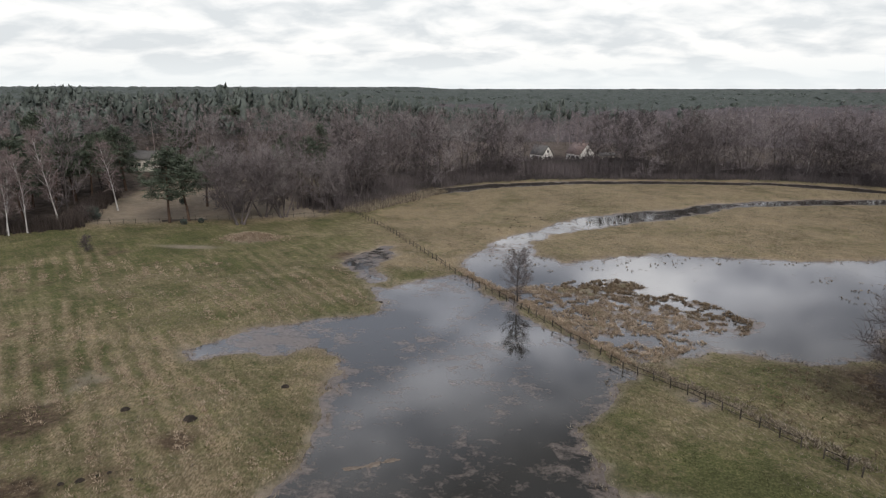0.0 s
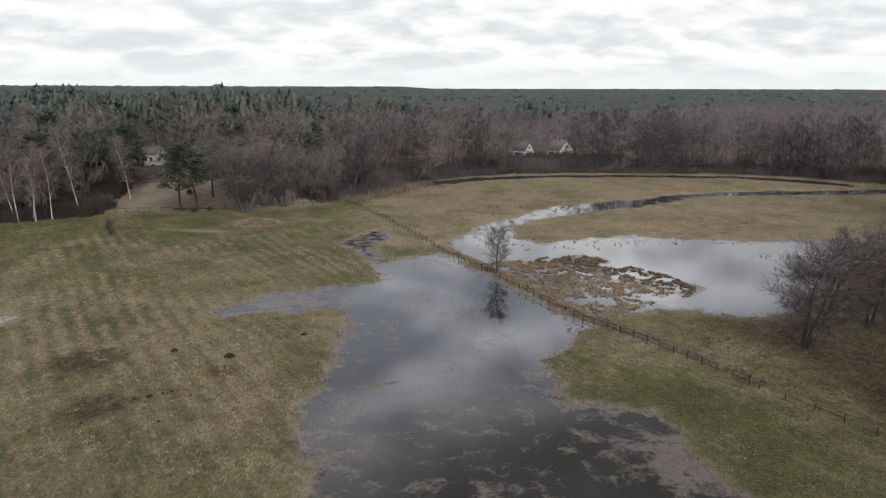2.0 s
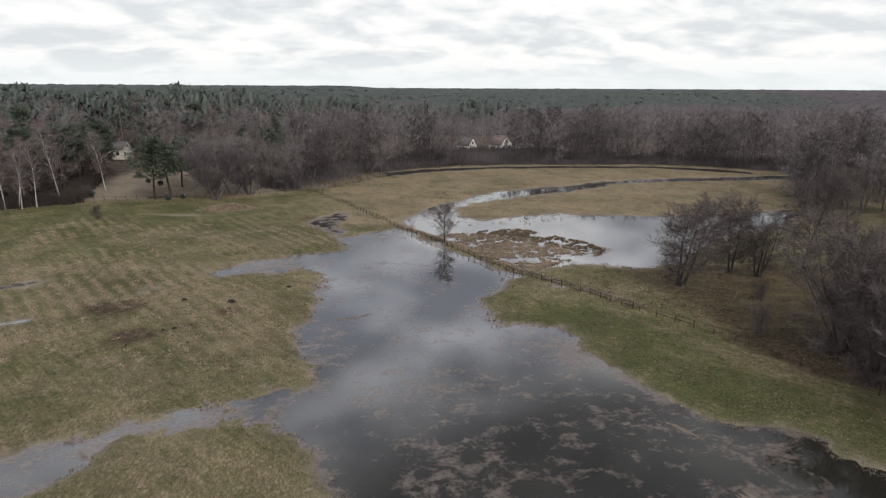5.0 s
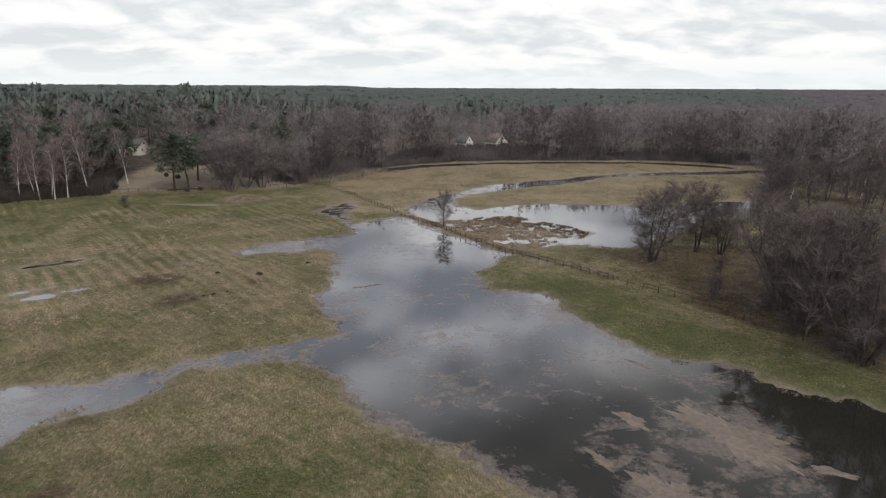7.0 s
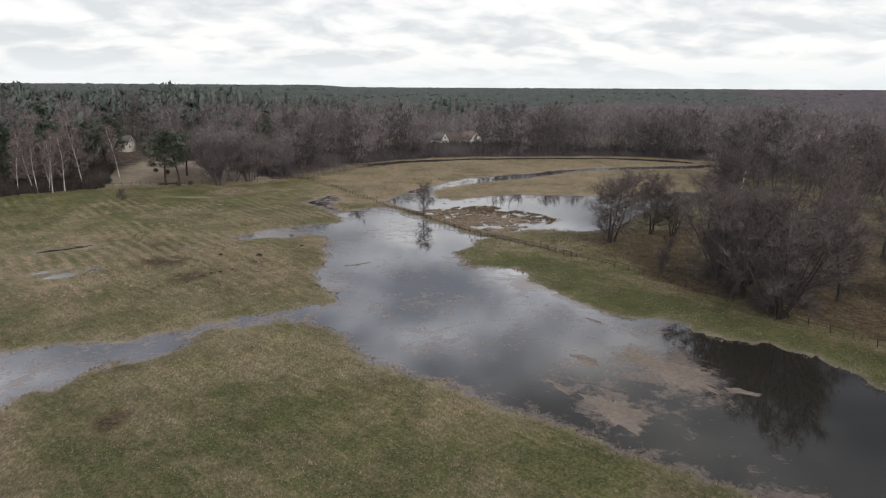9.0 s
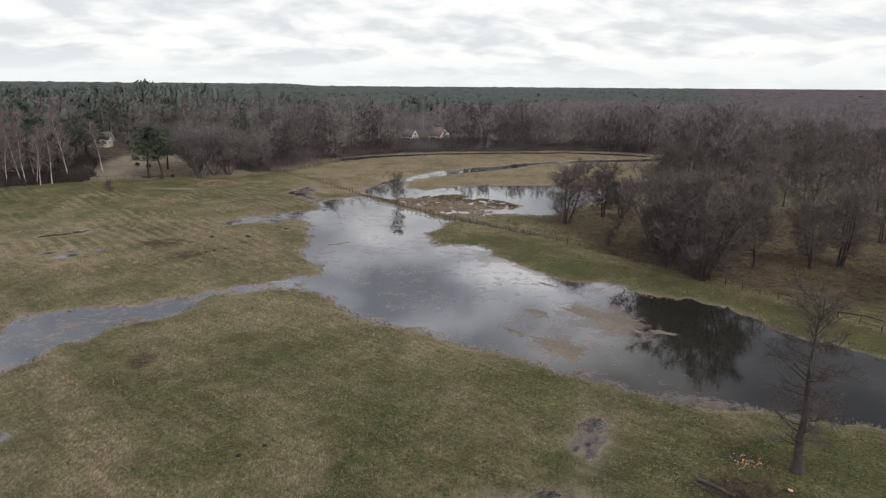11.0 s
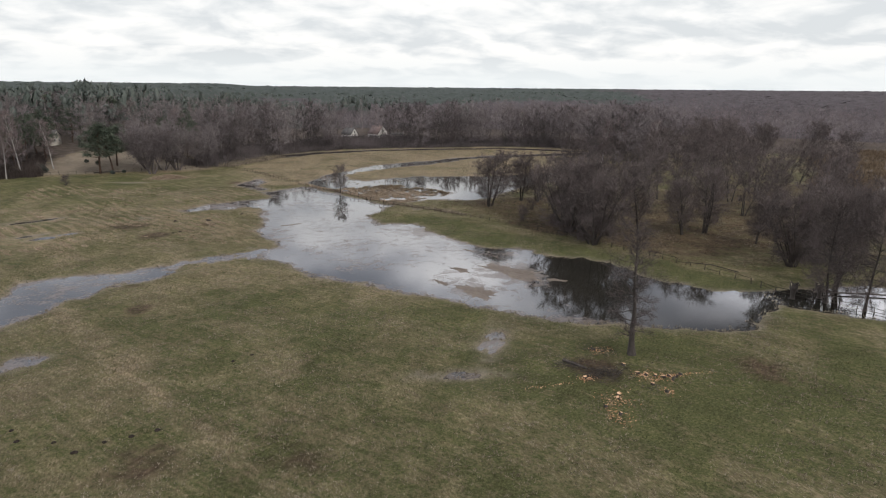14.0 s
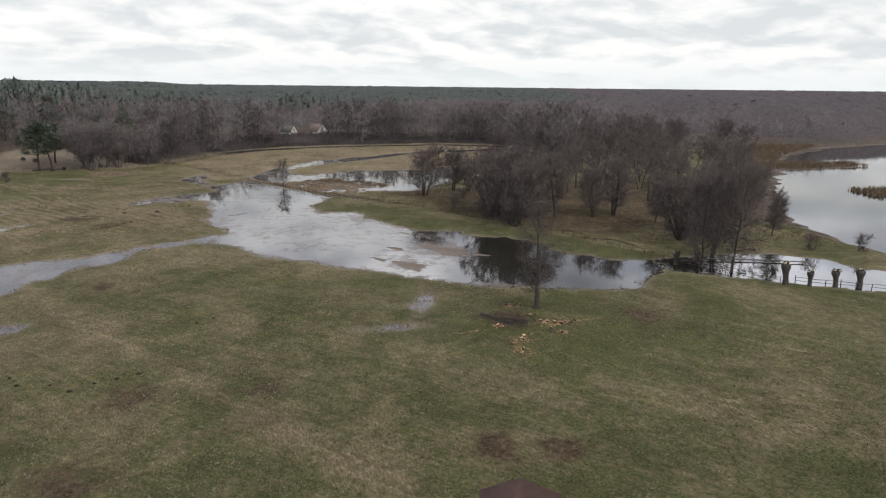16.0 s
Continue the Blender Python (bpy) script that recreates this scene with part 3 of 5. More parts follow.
def build_water(name, low, high, step, label, level=0.0, lake=False):
    xs, ys = np.arange(low[0], high[0] + step, step), np.arange(low[1], high[1] + step, step)
    x, y = [a.ravel() for a in np.meshgrid(xs, ys)]
    nx = len(xs)
    i, j = [a.ravel() for a in np.meshgrid(np.arange(nx - 1), np.arange(len(ys) - 1))]
    q = j * nx + i
    d = water_distance(x, y)
    wet = np.minimum.reduce([d[q], d[q + 1], d[q + nx], d[q + nx + 1]]) < 2.0
    far = poly_distance(LAKE, x, y)[q]
    q = q[wet & ((far < 8) if lake else (far > 6))]
    used, inv = np.unique(np.stack([q, q + 1, q + nx + 1, q + nx], 1), return_inverse=True)
    me = mesh_of(name, np.stack([x, y, np.full(len(x), level)], 1)[used], inv.reshape(-1, 4), MAT_WATER)
    x, y, d = x[used], y[used], d[used]
    scum = np.full(len(x), 0.20)
    for cx, cy, rx, ry, k in ((0, 62, 11, 18, 0.36), (3, 38, 10, 9, 0.40), (3, 22, 11, 9, 0.48), (15, 13, 12, 9, 0.42), (26, -2, 6, 8, 0.72), (17, -9, 5, 6, 0.62), (20, 31, 5, 9, 0.66), (4, 8, 8, 7, 0.50), (-2, 91, 9, 5, 0.52), (-40, 5, 18, 12, 0.42), (-11, 32, 4, 16, 0.5), (-22, 71, 12, 6, 0.70), (-14, 108, 5, 9, 0.60), (30, 9, 6, 4, 0.55), (10, 116, 10, 9, 0.46), (27, 133, 9, 5, 0.55), (60, 150, 10, 3, 0.3), (98, 170, 14, 2, 0.6), (24, 24, 5, 14, 0.45), (-22, 19, 9, 4, 0.62)):
        scum = np.maximum(scum, 0.22 + (k - 0.12) * np.exp(-((x - cx) / rx) ** 2 - ((y - cy) / ry) ** 2))
    pools = (x < -36) & (y > 25)
    scum = np.maximum(scum, np.where(pools, 0.62, 0.88) * np.exp(d.clip(-9, 0) / 2.4))
    scum = scum - 0.5 * smooth(30, 36, x) * smooth(14, 4, y)
    scum = np.maximum(scum, 0.40 * smooth(3, -2, poly_distance(MARSH, x, y)))
    scum = scum * 0.2 if lake else scum
    me.attributes.new("scum", "FLOAT", "POINT").data.foreach_set("value", scum.astype(np.float32))
    tagged(part(name, me), label, "water", kind="structure")


build_ground()
build_water("water_pond", (-70, -64), (154, 214), 0.64, "dark still flood water reflecting clouds, with floating scum")
build_water("water_lake", (100, -154), (524, 154), 4.0, "pale lake water behind the alder grove", -0.02, True)


# ---- trees ----
def wander(rng, start, way, length, steps, bend, lift=0.0):
    """A crooked line of points."""
    p, d, out = np.array(start, float), np.array(way, float), [np.array(start, float)]
    for _ in range(steps):
        d = d + rng.normal(size=3) * bend + (0, 0, lift)
        d /= np.linalg.norm(d)
        p = p + d * length / steps
        out.append(p)
    return np.array(out)


def along(line, k):
    u = np.clip(k, 0, 0.9999) * (len(line) - 1)
    i = int(u)
    return line[i] + (line[i + 1] - line[i]) * (u - i), line[i + 1] - line[i]


def bare_tree(seed, height, stems=1, spread=4.0, limbs=26, subs=9, twigs=9, clear=0.2, lean=0.0, wood_r=0.16, rise=0.5, twig_w=0.035, flare=0.16, droop=0.0):
    """A leafless tree: meshes for trunk and limbs, and for the fine twigs of the crown."""
    rng = np.random.RandomState(seed)
    wood, fine = Heap(), Heap()
    for s in range(stems):
        a = rng.rand() * 6.28 + s * 6.28 / stems
        tilt = (0.06 + flare * (s / stems + rng.rand()) if flare > 0.2 else 0.10 + flare * rng.rand()) if stems > 1 else lean
        h = height * (1 if s == 0 else 0.72 + 0.25 * rng.rand())
        start = (0.35 * math.cos(a), 0.35 * math.sin(a), -0.2) if stems > 1 else (0, 0, -0.2)
        trunk = wander(rng, start, (tilt * math.cos(a), tilt * math.sin(a), 1), h, 9, 0.05, 0.03)
        r0 = wood_r * (1 if stems == 1 else 0.72)
        rad = r0 * (1 - np.linspace(0, 1, 10) ** 0.9) + 0.012
        rad[0] *= 1.5
        wood.tube(trunk, rad, 6)
        for i in range(limbs // stems):
            k = clear + (0.97 - clear) * ((i + rng.rand()) / (limbs / stems)) ** 0.85
            p, d = along(trunk, k)
            a = i * 2.4 + rng.rand()
            up = rise + 0.15 * k + 0.22 * rng.normal()
            kk = (k - clear) / (1 - clear)
            up += 0.65 * kk * kk
            length = spread * (0.38 + 0.62 * math.sin(math.pi * (0.14 + 0.74 * kk))) * (0.7 + 0.4 * rng.rand())
            limb = wander(rng, p, (math.cos(a), math.sin(a), up), length, 5, 0.16, 0.05)
            lr = max(0.016, r0 * 0.26 * (1 - 0.7 * k))
            wood.tube(limb[[0, 2, 4, 5]], np.array([1, 0.65, 0.3, 0.1]) * lr + 0.008, 3, False)
            base, tip = [], []
            for j in range(subs):
                kk = 0.2 + 0.8 * (j + rng.rand()) / subs
                q, dd = along(limb, kk)
                w = dd / np.linalg.norm(dd) + rng.normal(size=3) * 0.65 + (0, 0, 0.25 - droop)
                sub = wander(rng, q, w, length * 0.34 * (1.1 - 0.5 * kk) + 0.35, 2, 0.22, 0.05 - droop * 0.3)
                wood_w = max(0.018, lr * 0.35)
                fine.spikes(sub[:-1], sub[1:] + (sub[1:] - sub[:-1]) * 0.08, np.array([wood_w * 1.6, wood_w]), rng)
                n = twigs
                kt = rng.rand(n)
                at = sub[0] + (sub[-1] - sub[0]) * kt[:, None]
                w = (sub[-1] - sub[0]) / np.linalg.norm(sub[-1] - sub[0]) + rng.normal(size=(n, 3)) * 0.75 + (0, 0, 0.2 - 1.6 * droop)
                w /= np.linalg.norm(w, axis=1)[:, None]
                base.append(at)
                tip.append(at + w * (0.45 + 0.75 * rng.rand(n))[:, None])
            base, tip = np.concatenate(base), np.concatenate(tip)
            fine.spikes(base, tip, np.full(len(base), twig_w), rng)
    return wood, fine


def pine(seed, height, crown_from=0.45, spread=2.6, clumps=150, blades=16, size=0.62):
    """A pine: bark-coloured stem with limbs, and needle clumps in a ragged crown."""
    rng = np.random.RandomState(seed)
    wood, green = Heap(), Heap()
    trunk = wander(rng, (0, 0, -0.2), (0, 0, 1), height, 8, 0.07, 0.08)
    wood.tube(trunk, 0.17 * (1 - np.linspace(0, 1, 9)) + 0.02, 6)
    for i in range(clumps):
        k = crown_from + (1 - crown_from) * ((i + rng.rand()) / clumps) ** 0.9
        p, d = along(trunk, k)
        a = i * 2.4 + rng.rand() * 0.8
        rr = spread * (0.30 + 0.9 * math.sin(math.pi * min(1, 0.18 + 0.86 * (k - crown_from) / (1 - crown_from)))) * (0.35 + 0.65 * rng.rand())
        c = p + (rr * math.cos(a), rr * math.sin(a), 0.15 * rr + 0.3 * rng.normal())
        if i % 3 == 0:
            wood.tube(np.array([p, (p + c) / 2 - (0, 0, 0.1), c]), [0.05, 0.035, 0.015], 3, False)
        w = rng.normal(size=(blades, 3)) * (1, 1, 0.55) + (0, 0, 0.15)
        w /= np.linalg.norm(w, axis=1)[:, None]
        b = c + rng.normal(size=(blades, 3)) * (0.30, 0.30, 0.14) * size
        green.spikes(b, b + w * size * (0.5 + 0.6 * rng.rand(blades))[:, None], np.full(blades, 0.13 * size), rng, True)
    return wood, green


def kind_of_tree(heaps, wood_mat, fine_mat):
    return heaps[0].mesh("trunk", wood_mat), heaps[1].mesh("crown", fine_mat)


def place_tree(kind, name, x, y, label, category, group="", scale=1.0, turn=0.0, wide=1.0):
    z = float(relief(np.array([x], float), np.array([y], float))[0])
    root = new(name)
    root.matrix_world = Matrix.LocRotScale((x, y, z), Euler((0, 0, turn)), (scale * wide, scale * wide, scale))
    part("trunk", kind[0], root)
    part("crown", kind[1], root)
    return tagged(root, label, category, group)


ALDER_SINGLE = [kind_of_tree(bare_tree(s, 10, 1, 3.4, 84, 10, 10, 0.16, wood_r=0.17, rise=0.08, twig_w=0.025), MAT_BARK, MAT_TWIG) for s in (1, 2)]
ALDER_MULTI = [kind_of_tree(bare_tree(s, 10, n, 3.1, 102, 10, 11, 0.18, wood_r=0.21, rise=0.10, twig_w=0.026), MAT_BARK, MAT_TWIG) for s, n in ((3, 3), (4, 2), (5, 4))]
THICKET = [kind_of_tree(bare_tree(s, 10, 9, 2.9, 99, 9, 13, 0.04, wood_r=0.14, rise=0.2, twig_w=0.034, flare=0.30), MAT_BARK, MAT_TWIG) for s in (7, 8)]
CLEARING_TREE = [kind_of_tree(bare_tree(s, 10, n, 3.4, 72, 9, 11, 0.18, wood_r=0.19, rise=0.3, twig_w=0.040, flare=0.28), MAT_EDGE_BARK, MAT_WOODS) for s, n in ((31, 5), (32, 3))]
GROVE_TREE = [kind_of_tree(bare_tree(s, 10, n, 3.7, 34, 9, 9, 0.26, wood_r=0.18, rise=0.2, twig_w=0.050, flare=0.24), MAT_BARK, MAT_TWIG) for s, n in ((33, 1), (34, 2), (35, 3), (36, 2))]
SHRUB = [kind_of_tree(bare_tree(s, 3, 5, 1.0, 20, 6, 7, 0.05, wood_r=0.035, twig_w=0.03), MAT_BARK, MAT_TWIG) for s in (9, 10)]
EDGE_TREE = [kind_of_tree(bare_tree(s, 10, n, 3.6, 24, 7, 7, 0.05, wood_r=0.11, rise=0.2, twig_w=0.068, flare=0.24), MAT_EDGE_BARK, MAT_WOODS) for s, n in ((11, 1), (12, 2), (13, 3), (14, 1))]
BIRCH = [kind_of_tree(bare_tree(s, 10, 1, 2.0, 24, 7, 8, 0.25, wood_r=0.095, rise=1.1, twig_w=0.04, droop=0.25), MAT_BIRCH, MAT_BIRCH_TWIG) for s in (15, 16)]
PINE = [kind_of_tree(pine(s, 10, c, w, 130, 30, 0.85), MAT_PINE_BARK, MAT_NEAR_NEEDLES) for s, c, w in ((21, 0.34, 2.7), (22, 0.45, 2.9), (23, 0.28, 2.3))]

rng = np.random.RandomState(40)
# lone young tree at the fence, and the pruned alder left standing beside the felled one
slight = bare_tree(1, 10, 1, 3.9, 64, 9, 9, 0.16, wood_r=0.2, rise=0.35, twig_w=0.030)
place_tree(kind_of_tree(slight, MAT_BARK, MAT_TWIG), "tree", 9.9, 84.4, "small bare alder standing in flood water beside the fence", "tree", scale=0.72, turn=0.4)
lone = bare_tree(64, 14.8, 1, 3.3, 54, 9, 10, 0.15, lean=0.02, wood_r=0.37, rise=0.02, twig_w=0.028, droop=0.06)
place_tree(kind_of_tree(lone, MAT_BARK, MAT_TWIG), "tree", 26.4, -37.4, "tall slim bare alder with few side branches on the meadow", "tree", turn=0.8)
# alder grove
for kind, x, y, s, w in ((ALDER_MULTI[0], 43.8, 53.3, 1.5, 1.3), (ALDER_MULTI[1], 54.5, 58, 1.3, 1.2), (ALDER_MULTI[2], 58.5, 56, 1.0, 1.1), (ALDER_SINGLE[1], 67, 57, 1.75, 0.95),
                         (THICKET[0], 51, 27, 1.75, 1.0), (THICKET[1], 48.5, 9.5, 1.9, 1.0), (THICKET[0], 49, 20, 1.7, 1.0), (THICKET[1], 56, 30, 1.7, 1.0), (THICKET[1], 55.5, 19, 1.75, 1.0),
                         (ALDER_SINGLE[0], 61.5, 14, 1.5, 1.1), (ALDER_MULTI[0], 71, 12, 1.25, 1.0), (ALDER_MULTI[2], 76.5, 12.5, 1.5, 1.0), (ALDER_MULTI[1], 80.5, 2.5, 1.15, 0.9),
                         (THICKET[0], 80, -11, 1.65, 0.95), (THICKET[1], 74, -13, 1.65, 0.95), (ALDER_SINGLE[0], 64, -29, 1.75, 0.75), (ALDER_MULTI[0], 71, -24, 1.7, 0.8), (ALDER_SINGLE[1], 66.5, -33, 1.9, 0.7), (ALDER_MULTI[1], 94, -17, 1.0, 0.8)):
    place_tree(kind, "tree", x, y, "bare grey-brown alder with dense fine twigs on the wet bank", "tree", "alder grove", s * 0.9, rng.rand() * 6.28, w)
for kind, x, y, s in ((SHRUB[0], 44, 32, 1.2), (SHRUB[1], 52, 45, 0.9), (SHRUB[0], 92, -28, 1.1), (SHRUB[1], 100, -32, 1.1), (SHRUB[0], -66, 107, 1.0), (SHRUB[1], -78, 129, 1.2), (SHRUB[0], 60, 40, 1.0), (SHRUB[1], 66, 47, 1.1)):
    place_tree(kind, "shrub", x, y, "low bare twiggy shrub in rough grass", "shrub", "", s, rng.rand() * 6.28)


def scatter(count, low, high, gap, ok, seed):
    r = np.random.RandomState(seed)
    pts = []
    for x, y in r.rand(count * 30, 2) * (np.array(high) - low) + low:
        if len(pts) >= count:
            break
        if ok(x, y) and all((x - a) ** 2 + (y - b) ** 2 > gap * gap for a, b in pts):
            pts.append((x, y))
    return pts


def dist1(poly, x, y):
    return float(poly_distance(poly, np.array([x], float), np.array([y], float))[0])


GROVE = [(58, 30), (66, 8), (78, -8), (92, -8), (108, 0), (150, 42), (178, 62), (205, 95), (240, 130), (210, 180), (160, 175), (112, 118), (88, 70), (72, 45)]
for x, y in scatter(75, (58, -10), (240, 180), 6.0, lambda x, y: dist1(GROVE, x, y) < 0 and not (x < 94 and y < 34), 41):
    k = rng.randint(4)
    place_tree(GROVE_TREE[k], "tree", x, y, "bare grey-brown alder among others in the grove", "tree", "alder grove", 1.15 + 0.35 * rng.rand(), rng.rand() * 6.28, 0.95)


HOUSE_VIEW = [(27, 203), (47, 203), (52, 235), (72, 268), (32, 268), (27, 235)]
COTTAGE_VIEW = [(-82, 150), (-75, 152), (-82, 186), (-97, 186)]


# wood edge behind the meadows
def edge_ok(x, y):
    d = dist1(OPEN_LAND, x, y)
    return 1.0 < d < 26 and dist1(CLEARING, x, y) > 1 and y > 100 and x < 175 and abs((x + 40.5) * 0.93 + (y - 183) * 0.36) > 3.5 and dist1(COTTAGE_VIEW, x, y) > 0 and dist1(HOUSE_VIEW, x, y) > 1


for x, y in scatter(150, (-120, 105), (175, 245), 4.2, edge_ok, 42):
    kind, label = EDGE_TREE[rng.randint(4)], "bare brown broadleaf tree at the wood's edge"
    s = 1.6 + 0.55 * rng.rand()
    if x < -55 and rng.rand() < 0.3:
        place_tree(PINE[rng.randint(3)], "pine_tree", x, y, "dark green pine at the wood's edge", "tree", "wood edge", s * 0.85, rng.rand() * 6.28)
        continue
    if rng.rand() < (0.35 if x < -78 else 0.07):
        kind, label = BIRCH[rng.randint(2)], "slender bare birch with a white trunk"
        s *= 0.95
    place_tree(kind, "tree", x, y, label, "tree", "wood edge", s, rng.rand() * 6.28)
HILL_WOOD = [(-125, 108), (-86, 126), (-86, 150), (-78, 174), (-58, 186), (-42, 168), (-34, 176), (-40, 215), (-125, 230)]
for x, y in scatter(62, (-125, 108), (-30, 230), 5.0, lambda x, y: dist1(HILL_WOOD, x, y) < 0 and dist1(COTTAGE_VIEW, x, y) > 1 and math.hypot(x + 89.5, y - 181) > 8, 43):
    pick = rng.rand()
    kind, name, label = (PINE[rng.randint(3)], "pine_tree", "dark green pine on the wooded slope") if pick < 0.28 else (BIRCH[rng.randint(2)], "birch_tree", "slender bare birch with a white trunk") if pick < 0.48 else (EDGE_TREE[rng.randint(4)], "tree", "bare brown broadleaf tree on the wooded slope")
    place_tree(kind, name, x, y, label, "tree", "hill wood", 1.35 + 0.45 * rng.rand(), rng.rand() * 6.28)
for kind, x, y, s, label in ((PINE[0], -62, 133, 1.6, "two-stemmed"), (PINE[1], -58.5, 135, 1.4, ""), (PINE[0], -60, 150, 1.4, ""), (PINE[2], -84, 158, 1.6, ""), (PINE[1], -90, 146, 1.6, "")):
    place_tree(kind, "pine_tree", x, y, "dark green pine with bare lower stem", "tree", "pines", s, rng.rand() * 6.28, 1.25)
for kind, x, y, s in ((BIRCH[0], -77.5, 141, 1.55), (CLEARING_TREE[0], -46.5, 133.5, 1.6), (CLEARING_TREE[1], -44, 143, 1.5), (CLEARING_TREE[0], -39.5, 143.5, 1.5), (CLEARING_TREE[1], -50, 146, 1.5), (CLEARING_TREE[0], -31, 154, 1.4), (CLEARING_TREE[1], -24, 167, 1.5)):
    place_tree(kind, "tree", x, y, "bare tree in the dry clearing", "tree", "clearing", s, rng.rand() * 6.28, 1.1)
for x, y, s in ((-91, 117, 1.6), (-89.5, 115.5, 1.5), (-87.5, 117.5, 1.55), (-86, 116, 1.35), (-84, 118.5, 1.5), (-94, 115, 1.4), (144.5, 199.5, 1.75), (122, 210.5, 1.7)):
    place_tree(BIRCH[int(x) % 2], "birch_tree", x, y, "slender bare birch with a white trunk", "tree", "birches", s, rng.rand() * 6.28)


# ---- far woods: one object a kind ----
def wood_room(x, y):
    """Positive where the wood stands: how far a place lies inside it."""
    lane = np.abs((x + 40.5) * 0.93 + (y - 183) * 0.36)
    room = np.minimum.reduce([poly_distance(OPEN_LAND, x, y) - 12, poly_distance(CLEARING, x, y) - 3, poly_distance(LAKE, x, y) - 14, poly_distance(GROVE, x, y), poly_distance(COTTAGE_VIEW, x, y) - 1, poly_distance(HOUSE_VIEW, x, y) - 1])
    room = np.where((lane < 4) & (y < 214), -1.0, room)
    return np.where((y > 120) | (x > 200), room, -1.0)


def conifer_share(x, y):
    """Share of pines: deep in the wood and on the western slope, none in the broadleaf east."""
    east = np.degrees(np.arctan2(x + 16, y + 106)) + 8 * (value_noise(x, y, 120, 31) - 0.5)
    deep = poly_distance(OPEN_LAND, x, y) + 150 * (value_noise(x, y, 60, 30) - 0.5)
    deep = deep + 190 * smooth(10, -80, x)
    return smooth(37, 29, east) * smooth(120, 300, deep)


def build_canopy():
    """The closed crowns of the distant wood, one ragged sheet from the middle distance to the horizon."""
    r = np.random.RandomState(51)
    ang = np.radians(np.arange(-54, 75, 0.26))
    dist = 400 * 1.0104 ** np.arange(0, 232)
    a, d = [v.ravel() for v in np.meshgrid(ang, dist)]
    d = d * (1 + 0.004 * r.normal(size=len(d)))
    a = a + radians(0.07) * r.normal(size=len(a))
    x, y = -8 + d * np.sin(a), -50 + d * np.cos(a)
    room = wood_room(x, y)
    share = conifer_share(x, y)
    tall = (11.0 + 3.0 * value_noise(x, y, 110, 33) + 2.4 * value_noise(x, y, 26, 34) + 3.6 * value_noise(x, y, 9, 35) + 2.0 * value_noise(x, y, 4.3, 36) + (0.45 + 0.35 * share) * r.normal(size=len(x)).clip(-1.5, 1.8)) * smooth(8, 40, room) * smooth(400, 425, d)
    z = relief(x, y) + tall - 0.5
    nx = len(ang)
    i, j = [v.ravel() for v in np.meshgrid(np.arange(nx - 1), np.arange(len(dist) - 1))]
    q = j * nx + i
    q = q[np.minimum.reduce([room[q], room[q + 1], room[q + nx], room[q + nx + 1]]) > 8]
    used, inv = np.unique(np.stack([q, q + 1, q + nx + 1, q + nx], 1), return_inverse=True)
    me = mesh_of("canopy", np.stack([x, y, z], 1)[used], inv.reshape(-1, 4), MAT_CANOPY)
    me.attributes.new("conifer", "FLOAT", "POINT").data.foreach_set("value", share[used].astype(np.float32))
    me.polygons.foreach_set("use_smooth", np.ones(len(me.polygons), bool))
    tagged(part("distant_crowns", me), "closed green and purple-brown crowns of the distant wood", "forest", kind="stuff")


